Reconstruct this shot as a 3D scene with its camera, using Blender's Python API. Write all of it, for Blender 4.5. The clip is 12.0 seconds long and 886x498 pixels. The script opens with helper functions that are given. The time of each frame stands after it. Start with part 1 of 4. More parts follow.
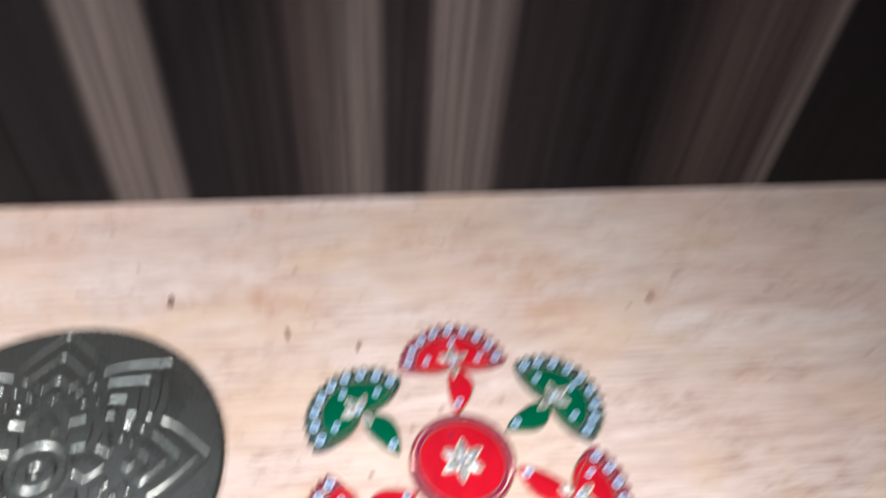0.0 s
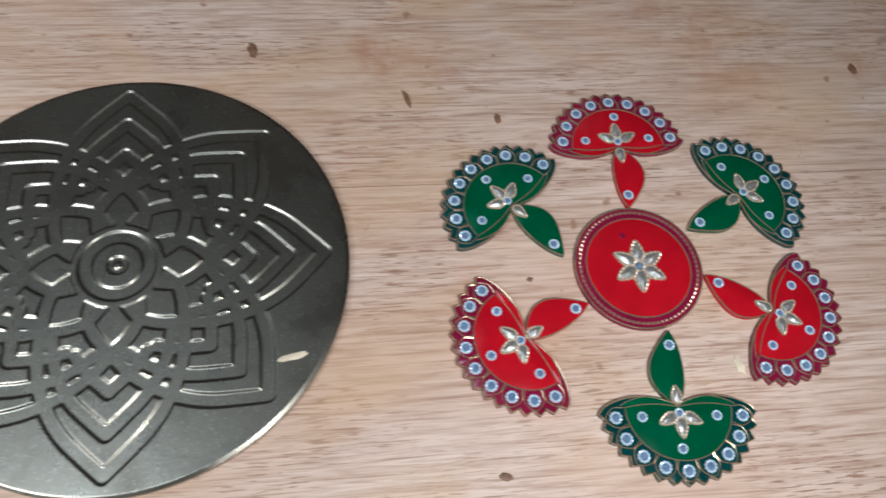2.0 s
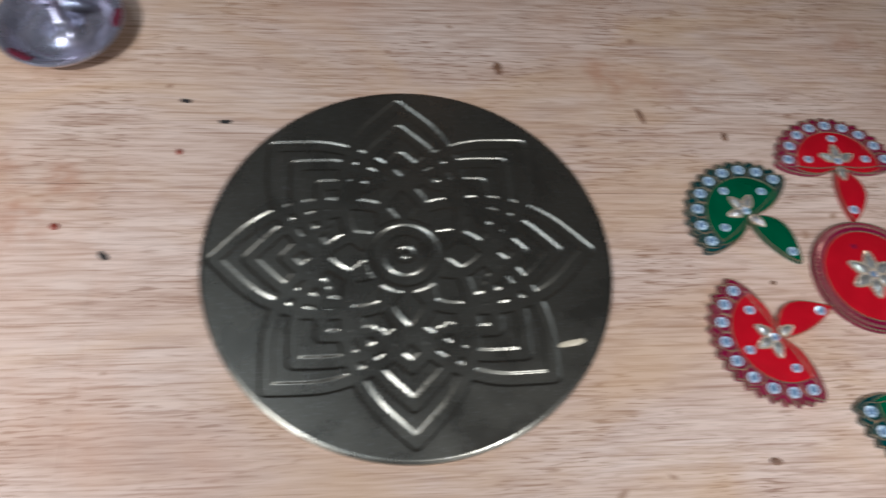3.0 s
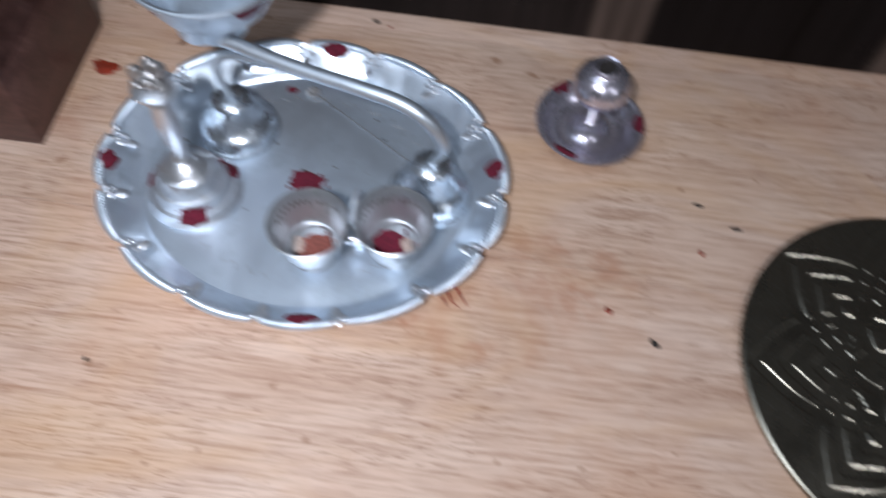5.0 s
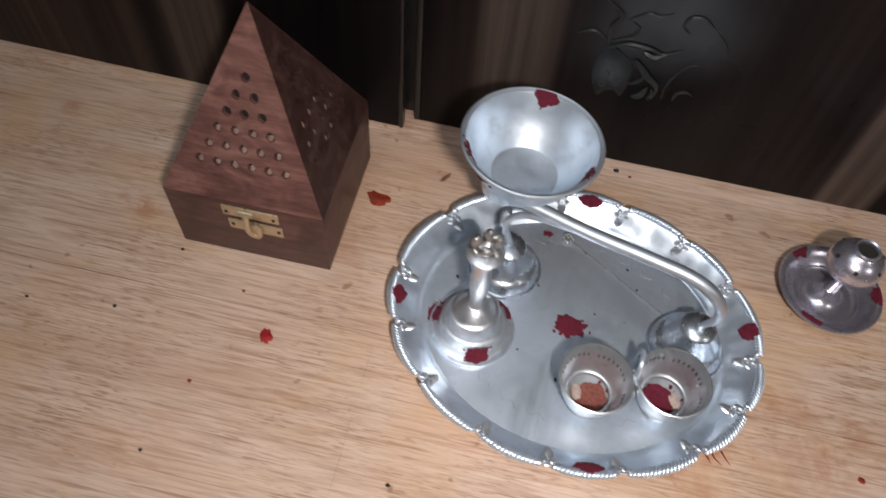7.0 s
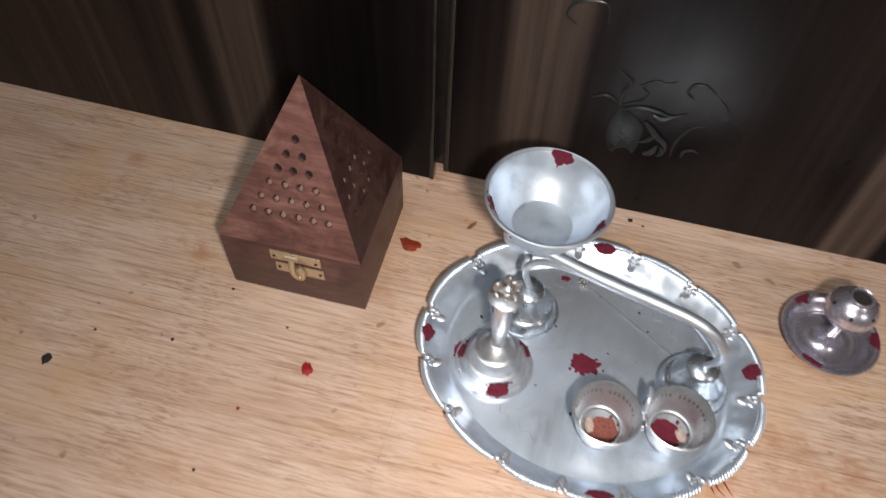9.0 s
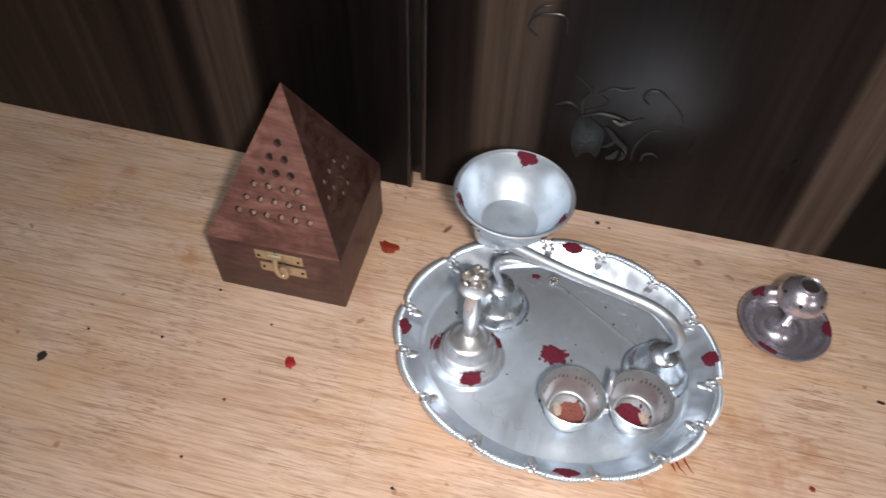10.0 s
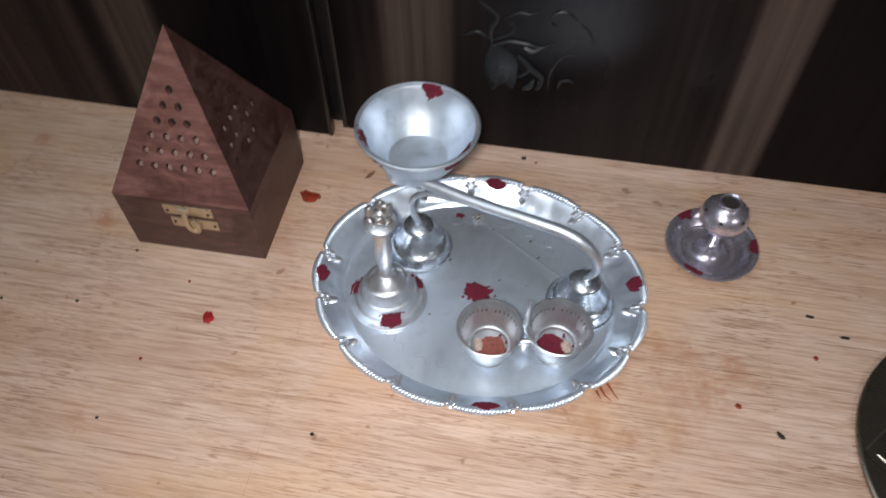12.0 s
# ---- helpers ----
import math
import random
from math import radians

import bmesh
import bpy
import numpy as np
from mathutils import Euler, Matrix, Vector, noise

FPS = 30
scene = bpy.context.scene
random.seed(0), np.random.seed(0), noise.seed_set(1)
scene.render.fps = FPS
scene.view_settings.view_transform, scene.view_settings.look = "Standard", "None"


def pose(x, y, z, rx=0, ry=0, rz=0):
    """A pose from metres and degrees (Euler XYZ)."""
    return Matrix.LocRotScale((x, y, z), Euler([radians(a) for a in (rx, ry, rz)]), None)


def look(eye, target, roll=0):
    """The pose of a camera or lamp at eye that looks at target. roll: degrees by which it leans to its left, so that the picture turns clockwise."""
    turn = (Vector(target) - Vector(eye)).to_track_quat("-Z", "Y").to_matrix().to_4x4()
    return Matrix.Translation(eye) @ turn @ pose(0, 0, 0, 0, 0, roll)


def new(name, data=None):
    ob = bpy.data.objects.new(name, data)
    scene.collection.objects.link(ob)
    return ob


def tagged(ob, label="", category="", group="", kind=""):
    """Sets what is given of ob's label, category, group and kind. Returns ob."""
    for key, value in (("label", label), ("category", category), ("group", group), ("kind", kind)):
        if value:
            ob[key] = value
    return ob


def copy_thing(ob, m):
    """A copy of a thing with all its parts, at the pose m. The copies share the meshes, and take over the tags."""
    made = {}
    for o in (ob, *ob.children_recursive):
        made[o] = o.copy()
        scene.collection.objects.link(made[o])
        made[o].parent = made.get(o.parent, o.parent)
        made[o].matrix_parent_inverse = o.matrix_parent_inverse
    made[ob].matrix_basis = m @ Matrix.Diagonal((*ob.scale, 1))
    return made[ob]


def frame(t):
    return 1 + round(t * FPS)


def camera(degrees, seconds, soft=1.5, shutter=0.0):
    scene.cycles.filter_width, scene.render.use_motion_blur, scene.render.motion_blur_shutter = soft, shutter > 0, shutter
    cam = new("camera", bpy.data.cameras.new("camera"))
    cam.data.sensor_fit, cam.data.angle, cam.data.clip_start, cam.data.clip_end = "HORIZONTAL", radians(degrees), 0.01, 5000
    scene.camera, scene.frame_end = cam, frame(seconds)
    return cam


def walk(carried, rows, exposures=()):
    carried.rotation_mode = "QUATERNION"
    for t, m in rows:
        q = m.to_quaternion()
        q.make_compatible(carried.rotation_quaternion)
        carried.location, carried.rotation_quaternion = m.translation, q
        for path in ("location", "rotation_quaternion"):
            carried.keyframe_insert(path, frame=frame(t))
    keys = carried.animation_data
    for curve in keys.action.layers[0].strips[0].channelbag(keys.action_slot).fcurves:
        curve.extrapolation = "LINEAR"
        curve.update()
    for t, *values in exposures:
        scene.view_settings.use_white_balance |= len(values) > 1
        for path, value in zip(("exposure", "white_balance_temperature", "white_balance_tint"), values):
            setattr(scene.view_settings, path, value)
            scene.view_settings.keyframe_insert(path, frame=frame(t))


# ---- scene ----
cam = camera(62.2, 12.0, shutter=0.8)
PATH = [
    (0, (-0.0506, 0.1219, 0.3525), (0.1874, 1.4773, -1.0984), 4.83),
    (0.1, (-0.0536, 0.1307, 0.3373), (0.1565, 1.4121, -1.178), 4.6),
    (0.3, (-0.075, 0.136, 0.315), (0.146, 1.248, -1.332), 5.0),
    (0.5, (-0.084, 0.154, 0.293), (0.091, 1.133, -1.442), 5.1),
    (1, (-0.108, 0.181, 0.281), (0.107, 1.056, -1.505), 9.7),
    (1.5, (-0.106, 0.182, 0.27), (0.105, 1.006, -1.54), 9.8),
    (2, (-0.119, 0.186, 0.279), (0.121, 1.002, -1.532), 12.4),
    (2.5, (-0.167, 0.175, 0.282), (0.096, 1.048, -1.498), 13.1),
    (2.7, (-0.194, 0.171, 0.283), (0.048, 1.066, -1.489), 12.3),
    (4.3, (-0.345, 0.149, 0.302), (-0.236, 1.112, -1.448), 8.9),
    (4.5, (-0.371, 0.154, 0.307), (-0.287, 1.101, -1.453), 8.8),
    (5, (-0.436, 0.166, 0.318), (-0.474, 1.158, -1.418), 5.3),
    (5.5, (-0.491, 0.179, 0.334), (-0.56, 1.185, -1.393), 6.4),
    (6, (-0.524, 0.179, 0.341), (-0.587, 1.207, -1.373), 7.9),
    (6.5, (-0.546, 0.178, 0.354), (-0.653, 1.24, -1.338), 6.4),
    (7, (-0.566, 0.172, 0.368), (-0.712, 1.258, -1.306), 5.5),
    (7.2, (-0.57, 0.172, 0.37), (-0.717, 1.264, -1.299), 5.5),
    (8.8, (-0.5690, 0.169, 0.4045), (-0.788, 1.254, -1.262), 3.0),
    (9, (-0.5609, 0.1525, 0.4038), (-0.8083, 1.3048, -1.2165), 2.44),
    (9.5, (-0.549, 0.14, 0.409), (-0.808, 1.312, -1.191), 1.7),
    (10, (-0.541, 0.121, 0.412), (-0.791, 1.349, -1.147), 2.2),
    (10.5, (-0.528, 0.125, 0.401), (-0.723, 1.307, -1.2), 3.4),
    (11, (-0.52, 0.13, 0.373), (-0.697, 1.268, -1.263), 3.5),
    (11.5, (-0.511, 0.137, 0.376), (-0.707, 1.252, -1.273), 1.3),
    (12, (-0.49, 0.122, 0.391), (-0.716, 1.294, -1.214), -1.2),
]

EXPOSURES = [(0.0, 1.25, 5450, 7), (0.5, 0.58, 5650, 5), (1.5, 0.30, 5750, 5), (2.5, 0.18, 5650, 6), (4.5, -0.20, 5600, 9), (5.5, -0.36, 6100, 10), (7.0, -0.36, 6650, 11), (9.5, 0.0, 6850, 11), (12.0, -0.28, 6350, 10)]
walk(cam, [(t, look(eye, target, roll)) for t, eye, target, roll in PATH], exposures=EXPOSURES)

# ---- light ----
world = bpy.data.worlds.new("world")
scene.world = world
world.use_nodes = True
world.node_tree.nodes["Background"].inputs[0].default_value = (0.55, 0.62, 0.75, 1)
world.node_tree.nodes["Background"].inputs[1].default_value = 0.05


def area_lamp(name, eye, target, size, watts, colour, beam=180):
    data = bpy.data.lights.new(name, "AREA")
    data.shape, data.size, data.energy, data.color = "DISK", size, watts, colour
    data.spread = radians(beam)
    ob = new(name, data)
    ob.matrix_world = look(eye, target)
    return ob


# the phone's one moving torch beside the lens, as two fixed lamps: over the rangoli and over the tray
# added lamp: stays lit throughout, though the torch only starts out here
area_lamp("torch_stand_in", (-0.030, 0.105, 0.37), (0.02, 0.27, 0.0), 0.025, 0.62, (1.0, 0.965, 0.94), 125)
area_lamp("torch_stand_in", (-0.500, 0.095, 0.43), (-0.56, 0.33, 0.0), 0.03, 1.15, (1.0, 0.955, 0.925), 115)
area_lamp("ceiling_lamp", (-0.95, 0.0, 1.93), (-0.7, 0.05, 0.0), 1.0, 9.0, (0.84, 0.92, 1.0))


# ---- materials ----
class Mat:
    """A node material with a Principled shader and short ways to add nodes."""

    def __init__(self, name, colour=(0.5, 0.5, 0.5), rough=0.5, metal=0.0, **more):
        self.m = bpy.data.materials.new(name)
        self.m.use_nodes = True
        self.t = self.m.node_tree
        self.b = self.t.nodes["Principled BSDF"]
        self.b.inputs["Base Color"].default_value = (*colour, 1)
        self.b.inputs["Roughness"].default_value = rough
        self.b.inputs["Metallic"].default_value = metal
        for k, v in more.items():
            self.b.inputs[k.replace("_", " ")].default_value = v

    def node(self, kind, **settings):
        n = self.t.nodes.new(kind)
        for k, v in settings.items():
            n.inputs[k.replace("_", " ")].default_value = v
        return n

    def link(self, a, b):
        self.t.links.new(a, b)

    def coords(self, scale=(1, 1, 1), world_space=False):
        c = self.node("ShaderNodeNewGeometry").outputs["Position"] if world_space else self.node("ShaderNodeTexCoord").outputs["Object"]
        mp = self.node("ShaderNodeMapping")
        mp.inputs["Scale"].default_value = scale
        self.link(c, mp.inputs["Vector"])
        return mp.outputs["Vector"]

    def noise(self, vec, scale, detail=4, rough=0.55, distort=0.0):
        n = self.node("ShaderNodeTexNoise", Scale=scale, Detail=detail, Roughness=rough, Distortion=distort)
        self.link(vec, n.inputs["Vector"])
        return n.outputs["Fac"]

    def ramp(self, fac, stops):
        r = self.node("ShaderNodeValToRGB")
        e = r.color_ramp.elements
        while len(e) < len(stops):
            e.new(0.5)
        for el, (p, c) in zip(e, stops):
            el.position, el.color = p, (*c, 1) if len(c) == 3 else c
        self.link(fac, r.inputs["Fac"])
        return r.outputs["Color"]

    def mix(self, a, b, fac, blend="MIX"):
        n = self.t.nodes.new("ShaderNodeMix")
        n.data_type, n.blend_type = "RGBA", blend
        for sock, v in ((n.inputs[0], fac), (n.inputs[6], a), (n.inputs[7], b)):
            if hasattr(v, "is_linked"):
                self.link(v, sock)
            elif isinstance(v, tuple):
                sock.default_value = (*v, 1)
            else:
                sock.default_value = v
        return n.outputs[2]

    def bump(self, height, strength=0.3, distance=0.001):
        n = self.node("ShaderNodeBump", Strength=strength, Distance=distance)
        self.link(height, n.inputs["Height"])
        self.link(n.outputs["Normal"], self.b.inputs["Normal"])

    def set(self, socket, out):
        self.link(out, self.b.inputs[socket])


def grey(v):
    return (v, v, v)


STAINS = ((-0.405, 0.335, 0.035), (-0.39, 0.30, 0.03), (-0.44, 0.30, 0.028), (-0.655, 0.395, 0.03), (-0.422, 0.297, 0.010), (-0.457, 0.306, 0.010), (-0.362, 0.349, 0.012), (-0.352, 0.341, 0.008), (-0.433, 0.322, 0.012),
          (-0.792, 0.399, 0.012), (-0.778, 0.396, 0.012), (-0.823, 0.435, 0.010), (-0.860, 0.458, 0.012), (0.068, 0.418, 0.05), (0.03, 0.44, 0.03), (0.134, 0.402, 0.012), (-0.081, 0.410, 0.022), (-0.118, 0.494, 0.010), (-0.39, 0.355, 0.03), (-0.375, 0.33, 0.02), (-0.060, 0.400, 0.014), (-0.105, 0.412, 0.020))


def blotches(m, col):
    """Brown oily stains of ragged outline at the places where they lie."""
    pos = m.node("ShaderNodeNewGeometry").outputs["Position"]
    n = m.noise(m.coords((1, 1, 1), True), 60.0, 5, 0.7)
    for x, y, r in STAINS:
        d = m.t.nodes.new("ShaderNodeVectorMath")
        d.operation = "DISTANCE"
        m.link(pos, d.inputs[0])
        d.inputs[1].default_value = (x, y, 0)
        f = m.t.nodes.new("ShaderNodeMapRange")
        m.link(d.outputs["Value"], f.inputs["Value"])
        for k, v in (("From Min", r), ("From Max", 0.0), ("To Min", 0.0), ("To Max", 1.0)):
            f.inputs[k].default_value = v
        mask = m.mix(f.outputs[0], m.ramp(n, [(0.42, grey(0.0)), (0.62, grey(1.0))]), 1.0, "MULTIPLY")
        fade = m.mix((0, 0, 0), mask, 0.42 if r > 0.02 else 0.85)
        col = m.mix(col, (0.40, 0.17, 0.085), fade)
    return col


def table_wood():
    m = Mat("rubberwood", rough=0.42)
    base = m.coords((1, 1, 1), True)
    broad = m.noise(m.coords((2.2, 14, 1), True), 2.2, 4, 0.6, 0.4)
    col = m.ramp(broad, [(0.25, (0.56, 0.395, 0.30)), (0.5, (0.66, 0.50, 0.40)), (0.75, (0.73, 0.585, 0.49))])
    grain = m.noise(m.coords((9, 150, 1), True), 3.0, 6, 0.65, 0.6)
    # the grain is finer and quieter in the staves towards the far left end
    sep = m.node("ShaderNodeSeparateXYZ")
    m.link(m.node("ShaderNodeNewGeometry").outputs["Position"], sep.inputs[0])
    along = m.node("ShaderNodeMapRange")
    for k, v in (("From Min", -0.42), ("From Max", -0.12), ("To Min", 0.85), ("To Max", 1.0)):
        along.inputs[k].default_value = v
    m.link(sep.outputs["X"], along.inputs["Value"])
    quiet = along.outputs[0]
    streaks = m.mix((1.0, 1.0, 1.0), m.ramp(grain, [(0.32, (0.52, 0.40, 0.33)), (0.58, (1.0, 1.0, 1.0))]), quiet)
    col = m.mix(col, streaks, 0.74, "MULTIPLY")
    pores = m.noise(m.coords((42, 480, 1), True), 2.2, 2, 0.5, 0.25)
    gate = m.noise(m.coords((5, 9, 1), True), 3.0, 3, 0.6)
    mask = m.mix(m.ramp(pores, [(0.55, grey(0.0)), (0.63, grey(0.8))]), m.ramp(gate, [(0.43, grey(0.06)), (0.60, grey(1.0))]), 1.0, "MULTIPLY")
    mask = m.mix(mask, quiet, 1.0, "MULTIPLY")
    col = m.mix(col, (0.25, 0.13, 0.075), mask)
    lines = m.noise(m.coords((7, 300, 1), True), 2.6, 3, 0.5, 0.3)
    col = m.mix(col, (0.30, 0.165, 0.10), m.ramp(lines, [(0.575, grey(0.0)), (0.68, grey(0.65))]))
    tint = m.node("ShaderNodeObjectInfo").outputs["Random"]
    col = m.mix(col, m.ramp(tint, [(0.0, (0.92, 0.84, 0.76)), (0.5, (1.0, 0.98, 0.95)), (1.0, (1.0, 0.93, 0.9))]), 0.6, "MULTIPLY")
    stain = m.noise(base, 7.0, 5, 0.65, 0.5)
    col = m.mix(col, (0.55, 0.27, 0.14), m.ramp(stain, [(0.50, grey(0.0)), (0.74, grey(0.34))]))
    honey = m.noise(m.coords((0.8, 1.7, 1), True), 9.0, 4, 0.6, 0.8)
    col = m.mix(col, (0.60, 0.37, 0.19), m.ramp(honey, [(0.48, grey(0.0)), (0.66, grey(0.42))]))
    spots = m.noise(base, 95.0, 2, 0.5)
    col = m.mix(col, (0.3, 0.16, 0.09), m.ramp(spots, [(0.70, grey(0.0)), (0.75, grey(0.75))]))
    col = blotches(m, col)
    m.set("Base Color", col)
    m.set("Roughness", m.ramp(stain, [(0.3, grey(0.36)), (0.7, grey(0.52))]))
    m.bump(grain, 0.12, 0.0006)
    return m.m


def stripe_laminate():
    m = Mat("striped_laminate", rough=0.3, Specular_IOR_Level=0.09)
    x = m.node("ShaderNodeSeparateXYZ")
    m.link(m.node("ShaderNodeNewGeometry").outputs["Position"], x.inputs[0])
    wob = m.noise(m.coords((3, 1, 1.2), True), 1.5, 2)
    add = m.t.nodes.new("ShaderNodeMath")
    add.operation = "MULTIPLY_ADD"
    m.link(wob, add.inputs[0])
    add.inputs[1].default_value = 0.012
    m.link(x.outputs["X"], add.inputs[2])
    d, k, b, l = (0.007, 0.0055, 0.006), (0.018, 0.013, 0.0125), (0.046, 0.032, 0.027), (0.125, 0.095, 0.080)
    w, n = (0.075, 0.055, 0.046), (0.0, 0.0, 0.0)
    left = [(-0.99, b), (-0.87, b), (-0.845, k), (-0.815, b), (-0.808, d), (-0.797, k), (-0.785, w), (-0.756, w), (-0.748, d), (-0.70, d), (-0.63, d), (-0.602, k), (-0.592, w), (-0.556, w), (-0.548, k), (-0.50, d),
            (-0.40, k), (-0.370, k), (-0.366, (0.095, 0.070, 0.059)), (-0.337, (0.095, 0.070, 0.059)), (-0.332, d), (-0.252, d), (-0.25, n)]
    right = [(-0.25, n), (-0.248, d), (-0.204, d), (-0.194, l), (-0.158, l), (-0.15, d), (-0.085, k), (-0.07, b), (-0.03, l), (-0.02, k), (0.004, k), (0.012, l), (0.044, l), (0.06, k), (0.15, d), (0.195, b), (0.238, b), (0.256, l), (0.262, d)]
    halves = []
    for bands, x0, x1 in ((left, -1.0, -0.2), (right, -0.3, 0.6)):
        f = m.node("ShaderNodeMapRange", From_Min=x0, From_Max=x1)
        m.link(add.outputs[0], f.inputs["Value"])
        halves.append(m.ramp(f.outputs[0], [((p - x0) / (x1 - x0), c) for p, c in bands]))
    col = m.mix(halves[0], halves[1], 1.0, "ADD")
    fine = m.noise(m.coords((60, 1, 1.5), True), 2.5, 5, 0.6)
    col = m.mix(col, m.ramp(fine, [(0.3, grey(0.45)), (0.7, grey(1.25))]), 0.8, "MULTIPLY")
    m.set("Base Color", col)
    smear = m.noise(m.coords((9, 1, 9), True), 1.5, 4)
    m.set("Roughness", m.ramp(smear, [(0.35, grey(0.26)), (0.7, grey(0.42))]))
    return m.m


def metal(name, colour, rough, grime=(0.25, 0.24, 0.23), amount=0.35, scale=60, metallic=1.0):
    m = Mat(name, colour, rough, metallic)
    v = m.coords()
    big = m.noise(v, scale, 5, 0.6)
    m.set("Base Color", m.mix(colour, grime, m.ramp(big, [(0.5, grey(0.0)), (0.78, grey(amount))])))
    m.set("Roughness", m.ramp(big, [(0.3, grey(rough * 0.8)), (0.7, grey(min(1, rough * 1.35)))]))
    m.bump(m.noise(v, scale * 9, 3), 0.1, 0.0003)
    return m.m


def plain(name, colour, rough=0.5, metallic=0.0, scale=90.0, vary=0.25, bump=0.15, **more):
    m = Mat(name, colour, rough, metallic, **more)
    v = m.coords()
    n = m.noise(v, scale, 5, 0.6)
    lo, hi = tuple(c * (1 - vary) for c in colour), tuple(min(1, c * (1 + vary)) for c in colour)
    m.set("Base Color", m.ramp(n, [(0.3, lo), (0.7, hi)]))
    m.bump(m.noise(v, scale * 5, 3), bump, 0.0004)
    return m.m


def rosewood(name, shade=1.0):
    m = Mat(name, rough=0.4)
    v = m.coords((30, 30, 9))
    wave = m.noise(m.coords((16, 26, 30)), 1.6, 5, 0.6, 1.6)
    col = m.ramp(wave, [(0.3, (0.085 * shade, 0.038 * shade, 0.033 * shade)), (0.5, (0.160 * shade, 0.073 * shade, 0.062 * shade)), (0.72, (0.26 * shade, 0.135 * shade, 0.115 * shade))])
    fine = m.noise(m.coords((40, 300, 300)), 1.6, 4)
    col = m.mix(col, m.ramp(fine, [(0.35, grey(0.55)), (0.65, grey(1.1))]), 0.6, "MULTIPLY")
    m.set("Base Color", col)
    m.set("Roughness", m.ramp(wave, [(0.3, grey(0.35)), (0.7, grey(0.55))]))
    m.bump(fine, 0.2, 0.0004)
    return m.m


WOOD = table_wood()
LAMINATE = stripe_laminate()
DARK_EDGE_AND_GAP = plain("dark_edging_and_gap", (0.012, 0.011, 0.011), 0.3)
ETCHED = plain("etched_glaze", (0.016, 0.021, 0.023), 0.34, Specular_IOR_Level=0.55)
FROSTED = plain("frosted_glaze", (0.009, 0.011, 0.012), 0.38, scale=420, vary=0.5, Specular_IOR_Level=0.3)
def brushed(material, scale=(500, 18, 1)):
    """Adds fine straight rubbing marks to a metal's gloss."""
    t = material.node_tree
    b = t.nodes["Principled BSDF"]
    old = b.inputs["Roughness"].links[0].from_socket
    c, mp, n = t.nodes.new("ShaderNodeTexCoord"), t.nodes.new("ShaderNodeMapping"), t.nodes.new("ShaderNodeTexNoise")
    mp.inputs["Scale"].default_value, mp.inputs["Rotation"].default_value = scale, (0, 0, 0.6)
    n.inputs["Scale"].default_value, n.inputs["Detail"].default_value = 1.0, 4
    add = t.nodes.new("ShaderNodeMath")
    add.operation = "MULTIPLY_ADD"
    t.links.new(c.outputs["Object"], mp.inputs["Vector"])
    t.links.new(mp.outputs["Vector"], n.inputs["Vector"])
    t.links.new(n.outputs["Fac"], add.inputs[0])
    add.inputs[1].default_value = 0.16
    t.links.new(old, add.inputs[2])
    t.links.new(add.outputs[0], b.inputs["Roughness"])
    return material


def speckled(material, scale=1100):
    """Adds small bright glints of bare metal to a lacquer's colour."""
    t = material.node_tree
    b = t.nodes["Principled BSDF"]
    old = b.inputs["Base Color"].links[0].from_socket
    c, n, r, mx = (t.nodes.new(k) for k in ("ShaderNodeTexCoord", "ShaderNodeTexNoise", "ShaderNodeValToRGB", "ShaderNodeMix"))
    n.inputs["Scale"].default_value, n.inputs["Detail"].default_value = scale, 2
    r.color_ramp.elements[0].position, r.color_ramp.elements[1].position = 0.60, 0.72
    mx.data_type = "RGBA"
    mx.inputs[7].default_value = (0.42, 0.40, 0.36, 1)
    t.links.new(c.outputs["Object"], n.inputs["Vector"])
    t.links.new(n.outputs["Fac"], r.inputs["Fac"])
    t.links.new(r.outputs["Color"], mx.inputs[0])
    t.links.new(old, mx.inputs[6])
    t.links.new(mx.outputs[2], b.inputs["Base Color"])
    return material


SILVER = brushed(metal("silver_plate", (0.78, 0.87, 0.98), 0.28, (0.36, 0.43, 0.48), 0.65, 45, 0.85))
POLISHED = brushed(metal("polished_white_metal", (0.62, 0.69, 0.77), 0.37, (0.34, 0.38, 0.41), 0.5, 90, 0.88), (60, 60, 900))
CUP_METAL = metal("dull_cup_metal", (0.54, 0.56, 0.59), 0.34, (0.28, 0.32, 0.30), 0.6, 160, 0.85)
SILVER_WORN = metal("worn_white_metal", (0.72, 0.75, 0.80), 0.33, (0.28, 0.25, 0.21), 0.5, 150, 0.88)
STEEL = metal("tinted_steel", (0.66, 0.64, 0.74), 0.25, (0.26, 0.18, 0.21), 0.55, 70, 0.86)
BEAD_GOLD = metal("pale_gold_bead", (0.64, 0.50, 0.36), 0.25, (0.5, 0.35, 0.2), 0.3, 300, 0.5)
BRASS = metal("brass", (0.60, 0.48, 0.33), 0.32, (0.3, 0.2, 0.09), 0.5, 200, 0.7)
GOLD = metal("gold_line", (0.70, 0.52, 0.34), 0.16, (0.3, 0.16, 0.08), 0.4, 300, 0.8)
DISC_METAL = speckled(metal("bronze_lacquer", (0.285, 0.260, 0.208), 0.27, (0.155, 0.140, 0.11), 0.8, 45, 0.95))
RED = plain("red_acrylic", (0.42, 0.004, 0.012), 0.12, vary=0.12, bump=0.05, Coat_Weight=0.6)
RED_DARK = plain("maroon_acrylic", (0.19, 0.007, 0.034), 0.12, vary=0.2, bump=0.08, Coat_Weight=0.6)
GREEN = plain("green_acrylic", (0.0, 0.072, 0.028), 0.12, vary=0.15, bump=0.05, Coat_Weight=0.6)
